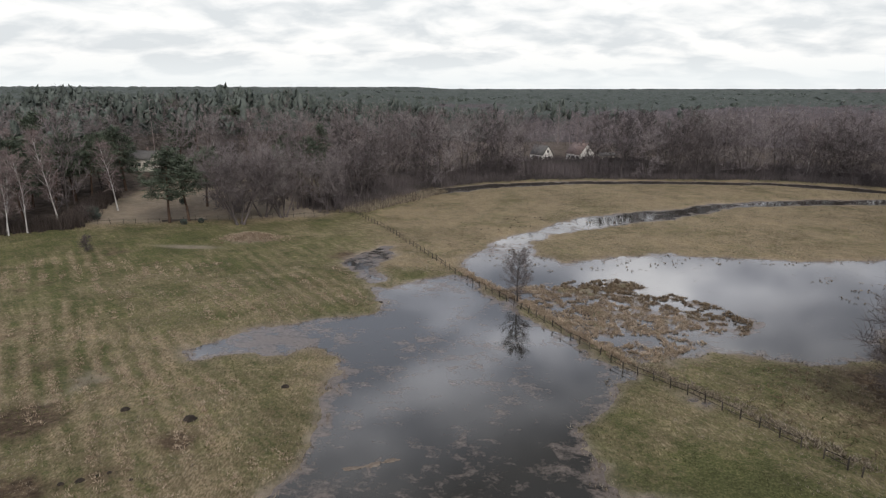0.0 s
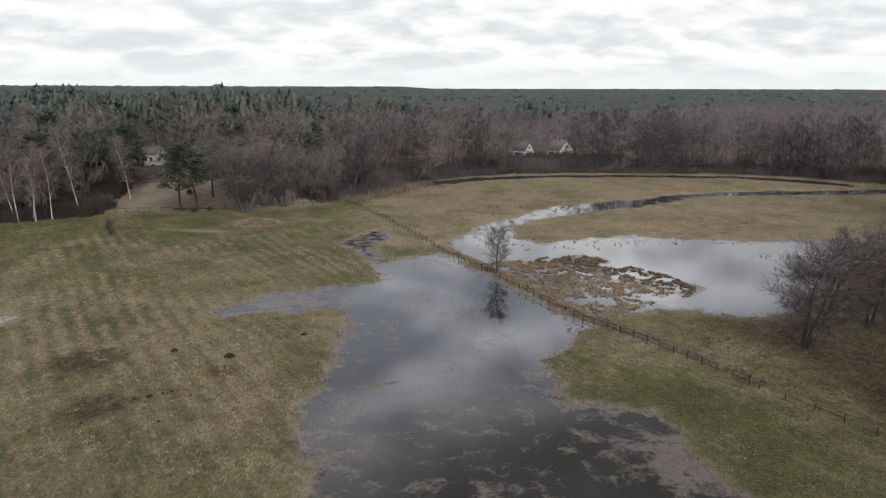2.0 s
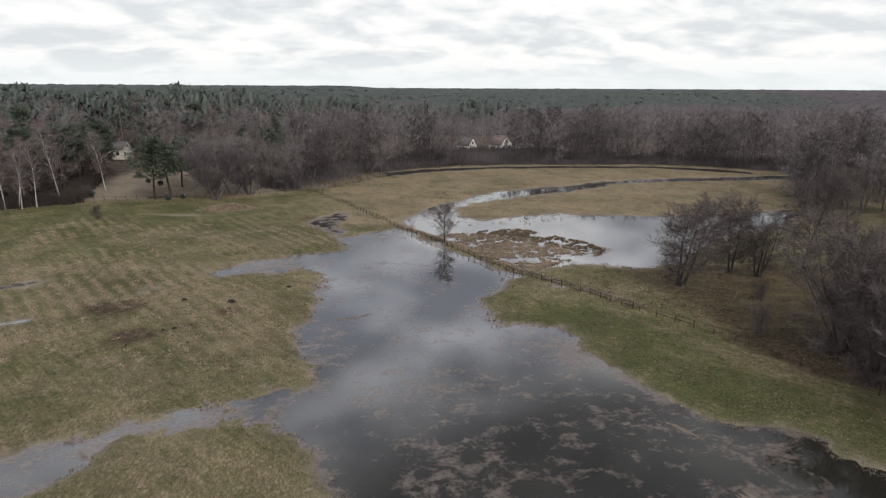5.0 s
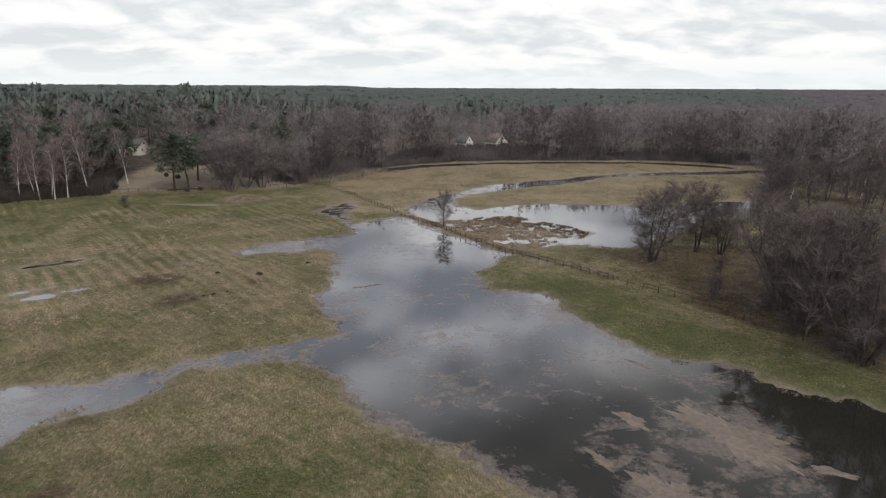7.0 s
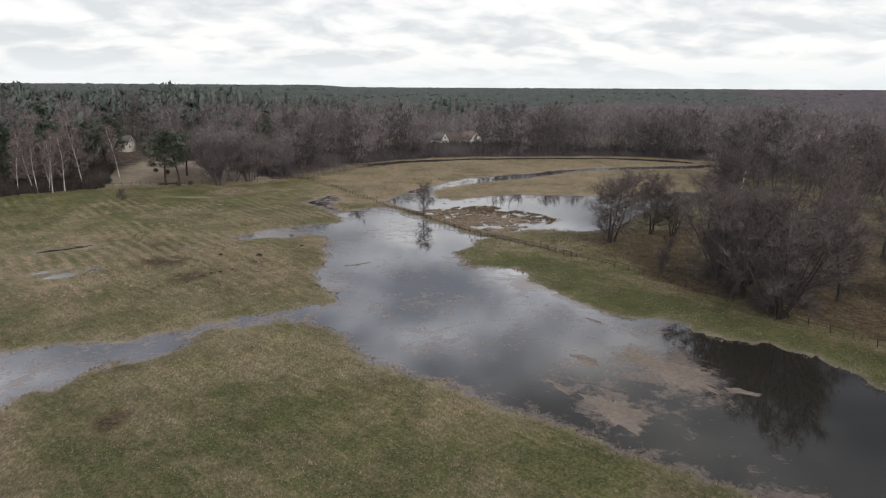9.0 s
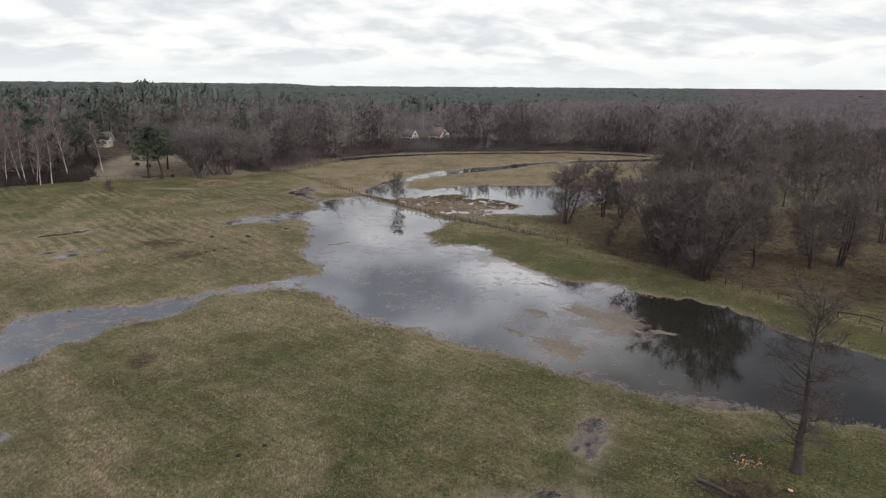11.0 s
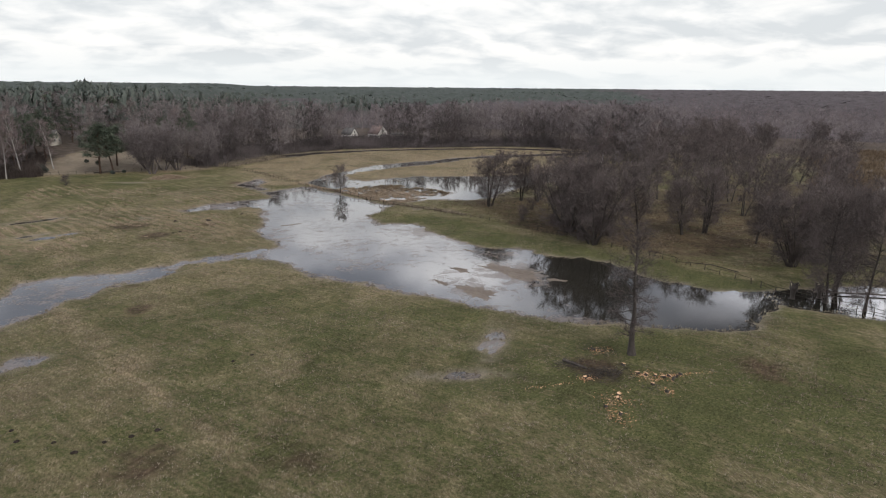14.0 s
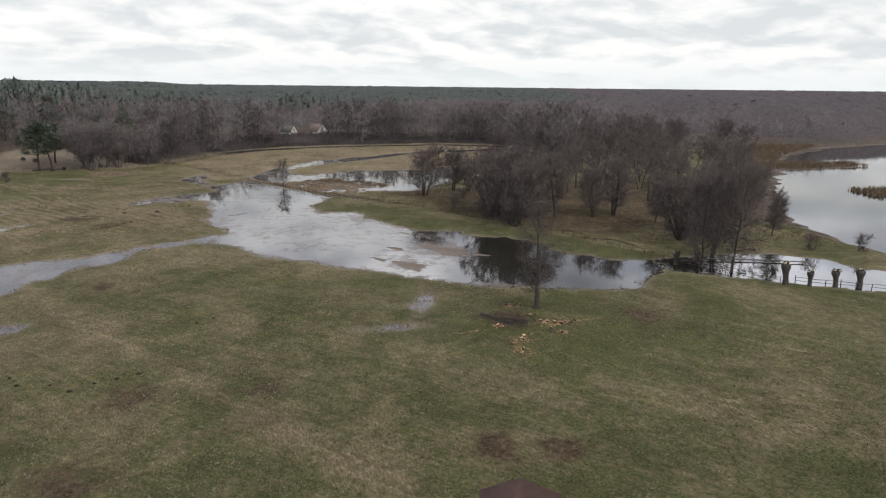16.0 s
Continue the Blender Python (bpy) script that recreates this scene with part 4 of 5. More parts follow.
def build_far_woods():
    r = np.random.RandomState(50)
    groups = {"bare": Heap(), "pine": Heap(), "birch": Heap()}
    for near, far, count, blades, width in ((190, 420, 6000, 54, 0.13), (420, 1100, 7000, 16, 0.30)):
        dist = np.sqrt(r.rand(count) * (far ** 2 - near ** 2) + near ** 2)
        ang = np.radians(-52 + 125 * r.rand(count))
        x, y = -8 + dist * np.sin(ang), -50 + dist * np.cos(ang)
        keep = wood_room(x, y) > 0
        x, y, dist = x[keep], y[keep], dist[keep]
        z = relief(x, y)
        conifer = 0.92 * conifer_share(x, y)
        pick = r.rand(len(x))
        kinds = np.where(pick < conifer, 0, np.where(r.rand(len(x)) < 0.10 + 0.5 * smooth(0.5, 0.8, value_noise(x, y, 34, 37)), 2, 1))
        size = np.ones(len(x))
        for kind, name in ((0, "pine"), (1, "bare"), (2, "birch")):
            sel = kinds == kind
            n = int(sel.sum())
            if not n:
                continue
            h = ((13.5 + 8 * r.rand(n)) if near < 400 else (14 + 3.5 * r.rand(n))) * (0.82 + 0.4 * value_noise(x[sel], y[sel], 28 if near < 400 else 90, 33)) + (3 if kind == 2 else 0)
            rad = ((2.5 if kind == 0 else 2.6 if kind == 1 else 1.5) * (0.8 + 0.4 * r.rand(n))) * size[sel] * (1.0 if near < 400 else 1.3)
            c = np.stack([x[sel], y[sel], z[sel]], 1)
            m = {0: 46 if near < 400 else 12, 1: blades if near < 400 else blades // 2, 2: max(6, blades // 2)}[kind]
            idx = np.repeat(np.arange(n), m)
            u = r.normal(size=(n * m, 3))
            u /= np.linalg.norm(u, axis=1)[:, None]
            k = r.rand(n * m) ** 0.4
            if kind == 0:
                v = r.rand(n * m)
                prof = np.sin(np.pi * np.clip(0.12 + 0.9 * v, 0, 1)) * 0.8 + 0.15
                base = c[idx] + np.stack([u[:, 0] * rad[idx] * prof * k, u[:, 1] * rad[idx] * prof * k, h[idx] * (0.58 + 0.38 * v)], 1)
                tip = base + np.stack([u[:, 0], u[:, 1], 0.25 + 0.5 * u[:, 2]], 1) * (0.55 + 0.25 * rad[idx])[:, None]
                w = (0.16 + 0.10 * rad[idx]) * (1.0 if near < 400 else 1.4)
            else:
                p = u * (k * rad[idx])[:, None] * (1.2, 1.2, 0)
                p[:, 2] = h[idx] * (0.60 + 0.37 * u[:, 2] * k)
                base = c[idx] + p
                turn = u * (0.9, 0.9, 0.5) + r.normal(size=(n * m, 3)) * 0.45 + (0, 0, 0.4)
                turn /= np.linalg.norm(turn, axis=1)[:, None]
                tip = base + turn * ((0.9 + 1.0 * r.rand(n * m)) * (1 + 0.5 * (size[sel][idx] - 1)))[:, None]
                w = np.full(n * m, width) * (0.7 if kind == 2 else 1)
            groups[name].spikes(base, tip, w, r, kind == 0)
            if kind == 0:
                # dense inner crown
                ang = np.arange(5) * np.pi * 0.4
                rows = [(0.73, 0.5), (0.83, 0.62), (0.91, 0.4)] if near < 400 else [(0.74, 0.65), (0.83, 0.75), (0.92, 0.5)]
                v = np.concatenate([np.stack([c[:, None, 0] + (rad * s)[:, None] * np.cos(ang + i) * (0.75 + 0.5 * r.rand(n, 5)), c[:, None, 1] + (rad * s)[:, None] * np.sin(ang + i) * (0.75 + 0.5 * r.rand(n, 5)), c[:, None, 2] + h[:, None] * (z0 + (0.05 if near < 400 else 0.03) * r.normal(size=(n, 5)))], 2) for i, (z0, s) in enumerate(rows)] + [(c + np.stack([np.zeros(n), np.zeros(n), h * 0.96], 1))[:, None]], 1)
                f = [(k * 5 + i, k * 5 + (i + 1) % 5, k * 5 + 5 + (i + 1) % 5) for k in range(2) for i in range(5)] + [(k * 5 + i, k * 5 + 5 + (i + 1) % 5, k * 5 + 5 + i) for k in range(2) for i in range(5)] + [(10 + i, 10 + (i + 1) % 5, 15) for i in range(5)]
                groups[name].add(v.reshape(-1, 3), (np.array(f)[None] + np.arange(n)[:, None, None] * 16).reshape(-1, 3))
            if near < 400 and kind:
                c = c[:: 2 if kind == 2 else 9]
                n, h = len(c), h[:: 2 if kind == 2 else 9]
                groups[name].spikes(c, c + np.stack([0.4 * r.normal(size=n), 0.4 * r.normal(size=n), h], 1), np.full(n, 0.24), r)
    for name, mat, label in (("bare", MAT_WOODS, "far bare brown broadleaf woodland reaching the horizon"), ("pine", MAT_HAZED_NEEDLES, "far dark green pine forest reaching the horizon"), ("birch", MAT_BIRCH_TWIG, "pale bare birches scattered through the forest")):
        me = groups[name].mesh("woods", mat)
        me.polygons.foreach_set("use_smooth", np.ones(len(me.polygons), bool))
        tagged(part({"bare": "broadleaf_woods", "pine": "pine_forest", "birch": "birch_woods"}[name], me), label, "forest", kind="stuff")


build_canopy()
build_far_woods()


# ---- fences ----
def fence(name, line, gap, label, rails=(0.45, 0.95), height=1.15, seed=1, broken=0.1, thick=0.11):
    """Posts with rails along a line of points; every post and rail is a piece of its own."""
    r = np.random.RandomState(seed)
    root = tagged(new(name), label, "fence")
    h = Heap()
    h.tube(np.array([(0, 0, -0.5), (0.01, 0, 0.4), (0, 0.01, 0.98), (0, 0, 1.0)]), [thick * 0.55, thick * 0.52, thick * 0.5, thick * 0.3], 6)
    post_me = h.mesh("post", MAT_FENCE)
    h = Heap()
    h.tube(np.array([(0, 0, 0), (0.5, 0.0, 0.012), (1, 0, 0)]), [0.036, 0.04, 0.032], 5)
    rail_me = h.mesh("rail", MAT_FENCE)
    p = np.array(line, float)
    seg = np.hypot(*np.diff(p, axis=0).T)
    total = np.concatenate([[0], np.cumsum(seg)])
    n = int(total[-1] / gap)
    at = np.linspace(0, total[-1], n + 1)
    x, y = np.interp(at, total, p[:, 0]), np.interp(at, total, p[:, 1])
    z = np.maximum(relief(x, y), -0.25)
    tops = []
    for a, b, c in zip(x, y, z):
        ob = part("post", post_me, root)
        hh = height * (0.85 + 0.3 * r.rand())
        ob.matrix_world = Matrix.LocRotScale((a, b, c), Euler((0.07 * r.normal(), 0.07 * r.normal(), r.rand() * 6)), (1 + 0.3 * r.rand(), 1 + 0.3 * r.rand(), hh))
        tops.append((a, b, c))
    for u, v in zip(tops[:-1], tops[1:]):
        for level in rails:
            if r.rand() < broken:
                continue
            s, e = Vector(u) + Vector((0, 0, level + 0.05 * r.normal())), Vector(v) + Vector((0, 0, level + 0.05 * r.normal()))
            ob = part("rail", rail_me, root)
            turn = (e - s).to_track_quat("X", "Z").to_matrix().to_4x4()
            ob.matrix_world = Matrix.Translation(s) @ turn @ Matrix.Diagonal(((e - s).length, 1, 1, 1))
    return root


fence("fence", [(-24, 150), (-13, 129), (0, 100), (9, 83.3), (19, 62.2), (25, 55), (32, 43)], 1.9, "old dark wooden post and rail fence through the flooded meadow", rails=(0.35, 0.85), seed=1, broken=0.25, height=1.05)
fence("fence", [(32.5, 42), (41, 29), (48, 12), (55, -4), (60, -19)], 2.6, "low broken wooden post and rail fence along the bank", seed=2, broken=0.45, height=0.95)
fence("fence", [(60, -21), (66, -32), (70, -40), (77, -46), (90, -55)], 2.1, "weathered grey post and rail fence standing in water", seed=3, broken=0.05)
fence("fence", [(-100, 113), (-79, 126), (-62, 133), (-45, 140), (-28, 147)], 2.4, "thin dark post and wire fence along the field edge", rails=(0.9,), seed=4, broken=0.5, height=1.2, thick=0.09)


# ---- low growth ----
def tufts_at(heap, x, y, z, r, blades, height, reach, width, flat):
    n = len(x)
    idx = np.repeat(np.arange(n), blades)
    a = r.rand(n * blades) * 6.28
    k = reach[idx] * (0.2 + 0.8 * r.rand(n * blades))
    base = np.stack([x[idx] + 0.35 * k * np.cos(a), y[idx] + 0.35 * k * np.sin(a), z[idx] - 0.03], 1)
    tip = np.stack([x[idx] + k * np.cos(a), y[idx] + k * np.sin(a), z[idx] + height[idx] * (0.4 + 0.7 * r.rand(n * blades))], 1)
    heap.spikes(base, tip, np.full(n * blades, width), r, flat)


def grow(name, mat, x, y, r, blades, height, reach, width, label, category, floor=-0.05):
    """One object of many tufts that stand on the land or just out of the water."""
    heap = Heap()
    z = np.maximum(relief(x, y), floor)
    tufts_at(heap, x, y, z, r, blades, height, reach, width, float(height.max()) < 1)
    return tagged(part(name, heap.mesh(name, mat)), label, category, kind="stuff")


def random_in(poly, count, r, margin=0.0):
    p = np.array(poly, float)
    low, high = p.min(0) - 2, p.max(0) + 2
    x, y = (r.rand(count, 2) * (high - low) + low).T
    keep = poly_distance(poly, x, y) < margin
    return x[keep], y[keep]


def along_line(line, count, r, wide):
    p = np.array(line, float)
    total = np.concatenate([[0], np.cumsum(np.hypot(*np.diff(p, axis=0).T))])
    at = r.rand(count) * total[-1]
    return np.interp(at, total, p[:, 0]) + wide * r.normal(size=count), np.interp(at, total, p[:, 1]) + wide * r.normal(size=count)


def build_low_growth():
    r = np.random.RandomState(70)
    # meadow grass, live and dead
    x, y = r.rand(2, 88000) * np.array([[105], [185]]) + np.array([[-52], [-82]])
    d = water_distance(x, y)
    straw = value_noise(x, y, 6, 71) * 0.6 + value_noise(x, y, 1.6, 72) * 0.4 + 0.12 * smooth(0.9, 0.2, d)
    keep = d > 0.05
    for name, mat, sel, label in (("grass", MAT_GRASS, keep & (straw < 0.52), "short green winter grass tufts"), ("dry_grass", MAT_STRAW, keep & (straw >= 0.52), "bleached dry grass tufts")):
        n = int(sel.sum())
        grow(name, mat, x[sel], y[sel], r, 4, 0.10 + 0.16 * r.rand(n), 0.16 + 0.20 * r.rand(n), 0.055, label, "grass")
    # coarser tufts of the far meadow
    x, y = r.rand(2, 30000) * np.array([[165], [112]]) + np.array([[-15], [98]])
    s = (water_distance(x, y) > 0.3) & (poly_distance(OPEN_LAND, x, y) < -2)
    x, y = x[s], y[s]
    n = len(x)
    grow("far_meadow_grass", MAT_STRAW, x, y, r, 3, 0.08 + 0.14 * r.rand(n), 0.25 + 0.35 * r.rand(n), 0.12, "straw-coloured grass tufts of the far meadow", "grass")
    # bleached stems that stand in the shallow edge of the flood
    x, y = r.rand(2, 90000) * np.array([[130], [150]]) + np.array([[-50], [-40]])
    d = water_distance(x, y)
    s = (d > -0.8) & (d < 0.5) & (value_noise(x, y, 3.0, 73) > 0.42)
    n = int(s.sum())
    grow("shore_grass", MAT_STRAW, x[s], y[s], r, 5, 0.18 + 0.22 * r.rand(n), 0.22 + 0.2 * r.rand(n), 0.05, "pale dead grass along the flood's edge", "grass", 0.0)
    # sedge tussocks of the marsh, light ones near the fence and brown ones beyond
    x, y = random_in(MARSH, 13000, r, 0.5)
    d = water_distance(x, y)
    s = (d > -1.6) & (value_noise(x, y, 0.9, 74) + 0.4 * value_noise(x, y, 5, 83) > 0.54)
    x, y = x[s], y[s]
    brown = smooth(4, 12, (x - 20) * 0.875 * 0.7 + (y - 76) * 0.7) + 0.5 * (r.rand(len(x)) - 0.5)
    for name, mat, sel, label in (("sedge_tussocks", MAT_SEDGE, brown < 0.65, "straw-coloured sedge tussocks in shallow water"), ("brown_tussocks", MAT_REED, brown >= 0.65, "brown sedge tussocks in shallow water")):
        n = int(sel.sum())
        grow(name, mat, x[sel], y[sel], r, 13, 0.14 + 0.2 * r.rand(n), 0.28 + 0.28 * r.rand(n), 0.08, label, "tussocks", 0.0)
    # long grass on the bank under the fence, thinner where the fence leaves the water
    for line, count, wide, mat in (([(1, 100), (10, 83.6), (19.5, 62.6)], 1100, 0.45, MAT_SEDGE), ([(19.5, 62.6), (26, 55), (33, 43)], 380, 0.6, MAT_STRAW)):
        x, y = along_line(line, count, r, wide)
        n = len(x)
        grow("bank_grass", mat, x + 0.8, y + 0.4, r, 14, 0.2 + 0.25 * r.rand(n), 0.4 + 0.3 * r.rand(n), 0.07, "long bleached grass along the fence bank", "grass", 0.0)
    # bleached tussocks in rows on the western field, left by the old mowing
    x, y = r.rand(2, 26000) * np.array([[62], [76]]) + np.array([[-72], [28]])
    row = np.sin(2.72 * (0.83 * x + 0.55 * y) + 5.0 * value_noise(x, y, 9, 78))
    s = (water_distance(x, y) > 0.6) & (row > 0.1) & (value_noise(x, y, 3.2, 79) + 0.5 * value_noise(x, y, 14, 80) > 0.86)
    x, y = x[s], y[s]
    n = len(x)
    grow("field_tussocks", MAT_SEDGE, x, y, r, 9, 0.14 + 0.20 * r.rand(n), 0.28 + 0.35 * r.rand(n), 0.06, "bleached grass tussocks in rows across the field", "grass")
    # tufts of dead grass over the near meadow
    x, y = r.rand(2, 16000) * np.array([[92], [78]]) + np.array([[-46], [-84]])
    s = (water_distance(x, y) > 0.4) & (value_noise(x, y, 2.4, 81) + 0.7 * value_noise(x, y, 11, 82) > 1.02)
    x, y = x[s], y[s]
    n = len(x)
    grow("meadow_tussocks", MAT_STRAW, x, y, r, 9, 0.10 + 0.14 * r.rand(n), 0.22 + 0.26 * r.rand(n), 0.05, "straw-coloured tussocks scattered over the meadow", "grass")
    # small clumps in the backwater and the stream
    x, y = random_in(BACKWATER, 9000, r)
    d = water_distance(x, y)
    s = (value_noise(x, y, 2.0, 75) > 0.54) & (((x < 40) & (y > 100)) | ((y > 104) & (y < 114) & (x < 80)) | ((x > 58) & (y < 96))) & (d < 0.3)
    x, y = x[s], y[s]
    n = len(x)
    grow("water_tussocks", MAT_REED, x, y, r, 9, 0.15 + 0.22 * r.rand(n), 0.3 + 0.35 * r.rand(n), 0.07, "small dark tussocks standing out of flood water", "tussocks", 0.0)
    # rough bank beyond the fence
    x, y = random_in([(24, 62), (34, 44), (48, 14), (58, -14), (72, -16), (104, -28), (112, -2), (92, 30), (70, 60), (46, 64)], 11000, r)
    s = (water_distance(x, y) > 0.2) & (value_noise(x, y, 3.5, 76) > 0.38)
    x, y = x[s], y[s]
    tone = value_noise(x, y, 5, 77) + 0.3 * (r.rand(len(x)) - 0.5)
    for name, mat, sel, label in (("rough_grass", MAT_STRAW, tone < 0.40, "rank straw-coloured grass on the rough bank"), ("dead_herbs", MAT_REED, tone >= 0.40, "brown dead herbs on the rough bank")):
        n = int(sel.sum())
        grow(name, mat, x[sel], y[sel], r, 8, 0.2 + 0.3 * r.rand(n), 0.3 + 0.3 * r.rand(n), 0.06, label, "grass")
    # straw heap in the field
    x, y = -40 + 2.4 * r.normal(size=900), 120.5 + 1.4 * r.normal(size=900)
    grow("straw_heap", MAT_SEDGE, x, y, r, 8, 0.3 + 0.3 * r.rand(900), 0.5 + 0.3 * r.rand(900), 0.10, "low heap of pale old straw in the field", "straw")
    # reed beds
    for poly, count in (([(-27, 149), (-20, 148), (-14, 158), (-6, 172), (0, 184), (-6, 186), (-16, 170), (-24, 160)], 5200),
                        ([(196, 64), (240, 60), (246, 73), (214, 82), (240, 102), (300, 130), (270, 140), (215, 120), (188, 88)], 11000),
                        ([(150, 36), (172, 50), (192, 66), (186, 84), (160, 66), (148, 48)], 6000),
                        ([(166, 8), (188, 12), (192, 20), (172, 22)], 900)):
        x, y = random_in(poly, count, r)
        n = len(x)
        grow("reed_bed", MAT_REED if count != 5200 else MAT_STRAW, x, y, r, 6, 0.9 + 0.8 * r.rand(n), 0.4 + 0.4 * r.rand(n), 0.10 if count == 5200 else 0.16, "dense bed of dry buff reeds at the water's edge", "reeds", 0.0)
    # dark scrub along the far side of the ditch, and the hedge at the field corner
    for name, line, count, wide, tall, label in (("ditch_scrub", [(-28, 152), (-17, 170), (-8, 190), (8, 204), (26, 210), (51, 213), (85, 212), (111, 208), (132, 199), (142, 187), (150, 181)], 5200, 1.6, 2.2, "dark leafless scrub lining the wood's edge"),
                                                 ("edge_scrub", [(-34, 156), (-22, 176), (-12, 198), (4, 212), (24, 219), (51, 223), (85, 222), (114, 217), (140, 206), (150, 193), (160, 184)], 7000, 3.0, 5.5, "tall leafless thicket in front of the wood"),
                                                 ("edge_scrub", [(16, 238), (45, 245), (76, 243)], 2600, 4.0, 4.4, "leafless brown bushes in front of the houses"),
                                                 ("hedge", [(-150, 86), (-110, 106), (-79, 124)], 4500, 1.0, 3.2, "dark brown clipped beech hedge at the field corner"),
                                                 ("hedge", [(-79, 124), (-83, 140), (-84, 152)], 1800, 0.9, 3.4, "dark brown hedge beside the clearing")):
        x, y = along_line(line, count, r, wide)
        n = len(x)
        grow(name, MAT_HEDGE if name == "hedge" else MAT_WOODS, x, y, r, 9, tall * (0.5 + 0.6 * r.rand(n)), 0.5 + 0.4 * r.rand(n), 0.09, label, "hedge" if name == "hedge" else "scrub")


build_low_growth()


# ---- floating mats ----
def floating_mat(cx, cy, a, b, turn, seed):
    """A raft of dead grass with a torn edge, a finger thick."""
    r = np.random.RandomState(seed)
    n, rings = 160, 6
    ang = np.arange(n) * 2 * np.pi / n
    edge = 0.9 + sum(a / k * np.sin(k * ang + 6.28 * r.rand()) for k, a in ((2, 0.2), (3, 0.45), (5, 0.6), (8, 0.7), (13, 0.9), (21, 1.2), (34, 1.6))) + 0.03 * r.normal(size=n)
    v, f = [(0, 0, 0.03)], []
    for k in range(1, rings + 1):
        s = k / rings
        for i in range(n):
            u, w = a * edge[i] * s * math.cos(ang[i]), b * edge[i] * s * math.sin(ang[i])
            v.append((u, w, (0.03 + 0.02 * r.rand()) * (1 if k < rings else -0.3)))
    for i in range(n):
        f.append((0, 1 + i, 1 + (i + 1) % n))
        for k in range(rings - 1):
            p, q = 1 + k * n + i, 1 + k * n + (i + 1) % n
            f += [(p, p + n, q + n), (p, q + n, q)]
    ob = part("floating_mat", mesh_of("floating_mat", v, f, MAT_MAT))
    ob.matrix_world = pose(cx, cy, 0, 0, 0, turn)
    tagged(ob, "raft of drifted dead grass and scum on the flood water", "debris", "floating mats")


MAT_MAT = grained("drifted_scum", (0.07, 0.056, 0.045), (0.125, 0.102, 0.083), (0.19, 0.16, 0.132), 1.6, 0.7)
for i, (cx, cy, a, b, turn) in enumerate(((26.6, -2.6, 6.6, 2.6, -60), (31.6, -8.5, 1.7, 0.7, -32), (17.3, -10.6, 3.6, 2.4, -68), (13.5, -5.0, 1.7, 0.6, -70), (24.2, 12.6, 1.6, 0.3, -60), (18.6, 1.0, 2.2, 0.9, -62), (-8.0, 43.4, 0.9, 0.3, 10), (-6.4, 43.9, 0.8, 0.35, 30), (-5.0, 44.5, 0.8, 0.3, 20))):
    floating_mat(cx, cy, a, b, turn, 80 + i)


# ---- molehills ----
def mound(seed, r0, h0):
    r = np.random.RandomState(seed)
    v, f, n = [(0, 0, h0)], [], 12
    for k in range(1, 5):
        for i in range(n):
            a = i * 2 * math.pi / n
            rr = r0 * k / 4 * (0.85 + 0.3 * r.rand())
            v.append((rr * math.cos(a), rr * math.sin(a), h0 * math.cos(k / 4 * 1.6) ** 1.2 * (0.8 + 0.4 * r.rand()) if k < 4 else -0.08))
    for i in range(n):
        f.append((0, 1 + i, 1 + (i + 1) % n))
        for k in range(3):
            p, q = 1 + k * n + i, 1 + k * n + (i + 1) % n
            f += [(p, p + n, q + n), (p, q + n, q)]
    return mesh_of("molehill", v, f, MAT_SOIL)


MOUNDS = [mound(s, 0.5, 0.25) for s in (1, 2, 3)]
rng = np.random.RandomState(90)
spots = [(-31, 52, 1.0), (-24, 50, 1.5), (-17, 57, 1.0), (-29, 41, 0.8), (-30.3, 40.6, 0.6), (-28, 41.6, 0.5), (-27.2, 42, 0.5), (-35, -37, 0.5), (-34, -39, 0.6), (-31, -40, 0.5), (-29, -42, 0.7), (-27, -41, 0.5), (-25, -40.5, 0.6), (-23, -40, 0.6), (-17, -27, 0.5), (-15, -26, 0.5), (-26, 36, 0.4), (-33, 36, 0.4), (-10, 84, 0.7), (-25, 41, 0.4)]
spots += [(2 + 20 * a, 112 + 26 * c + 8 * a, 0.35 + 0.35 * a) for a, c in rng.rand(34, 2) if water_distance(np.array([2 + 20 * a]), np.array([112 + 26 * c + 8 * a]))[0] > 1.5]
for x, y, s in spots:
    ob = new("molehill", MOUNDS[rng.randint(3)])
    z = float(relief(np.array([x]), np.array([y]))[0])
    ob.matrix_world = Matrix.LocRotScale((x, y, z), Euler((0, 0, rng.rand() * 6)), (s, s, s))
    tagged(ob, "dark heap of freshly dug earth in the grass", "molehill", "molehills")


def height_at(x, y):
    return float(relief(np.array([x], float), np.array([y], float))[0])


# ---- felled tree remains ----
def log_meshes(length, radius, seed):
    r = np.random.RandomState(seed)
    bark, cut = Heap(), Heap()
    n = 10
    ang = np.arange(n) * 2 * np.pi / n
    rad = radius * (0.9 + 0.2 * r.rand(n))
    rows = []
    for k, s in ((0, 0.97), (0.06, 1.0), (0.94, 1.0), (1, 0.95)):
        rows.append(np.stack([np.full(n, (k - 0.5) * length), rad * s * np.cos(ang), rad * s * np.sin(ang)], 1))
    f = []
    for k in range(3):
        for i in range(n):
            p, q = k * n + i, k * n + (i + 1) % n
            f += [(p, q, q + n), (p, q + n, p + n)]
    bark.add(np.concatenate(rows), f)
    for row, side in ((rows[0], -1), (rows[3], 1)):
        v = np.concatenate([row + (0.003 * side, 0, 0), [[(0.5 * length + 0.015) * side, 0, 0]]])
        cut.add(v, [(i, (i + 1) % n, n) for i in range(n)])
    return bark.mesh("bark", MAT_BARK), cut.mesh("cut_face", MAT_CUT)


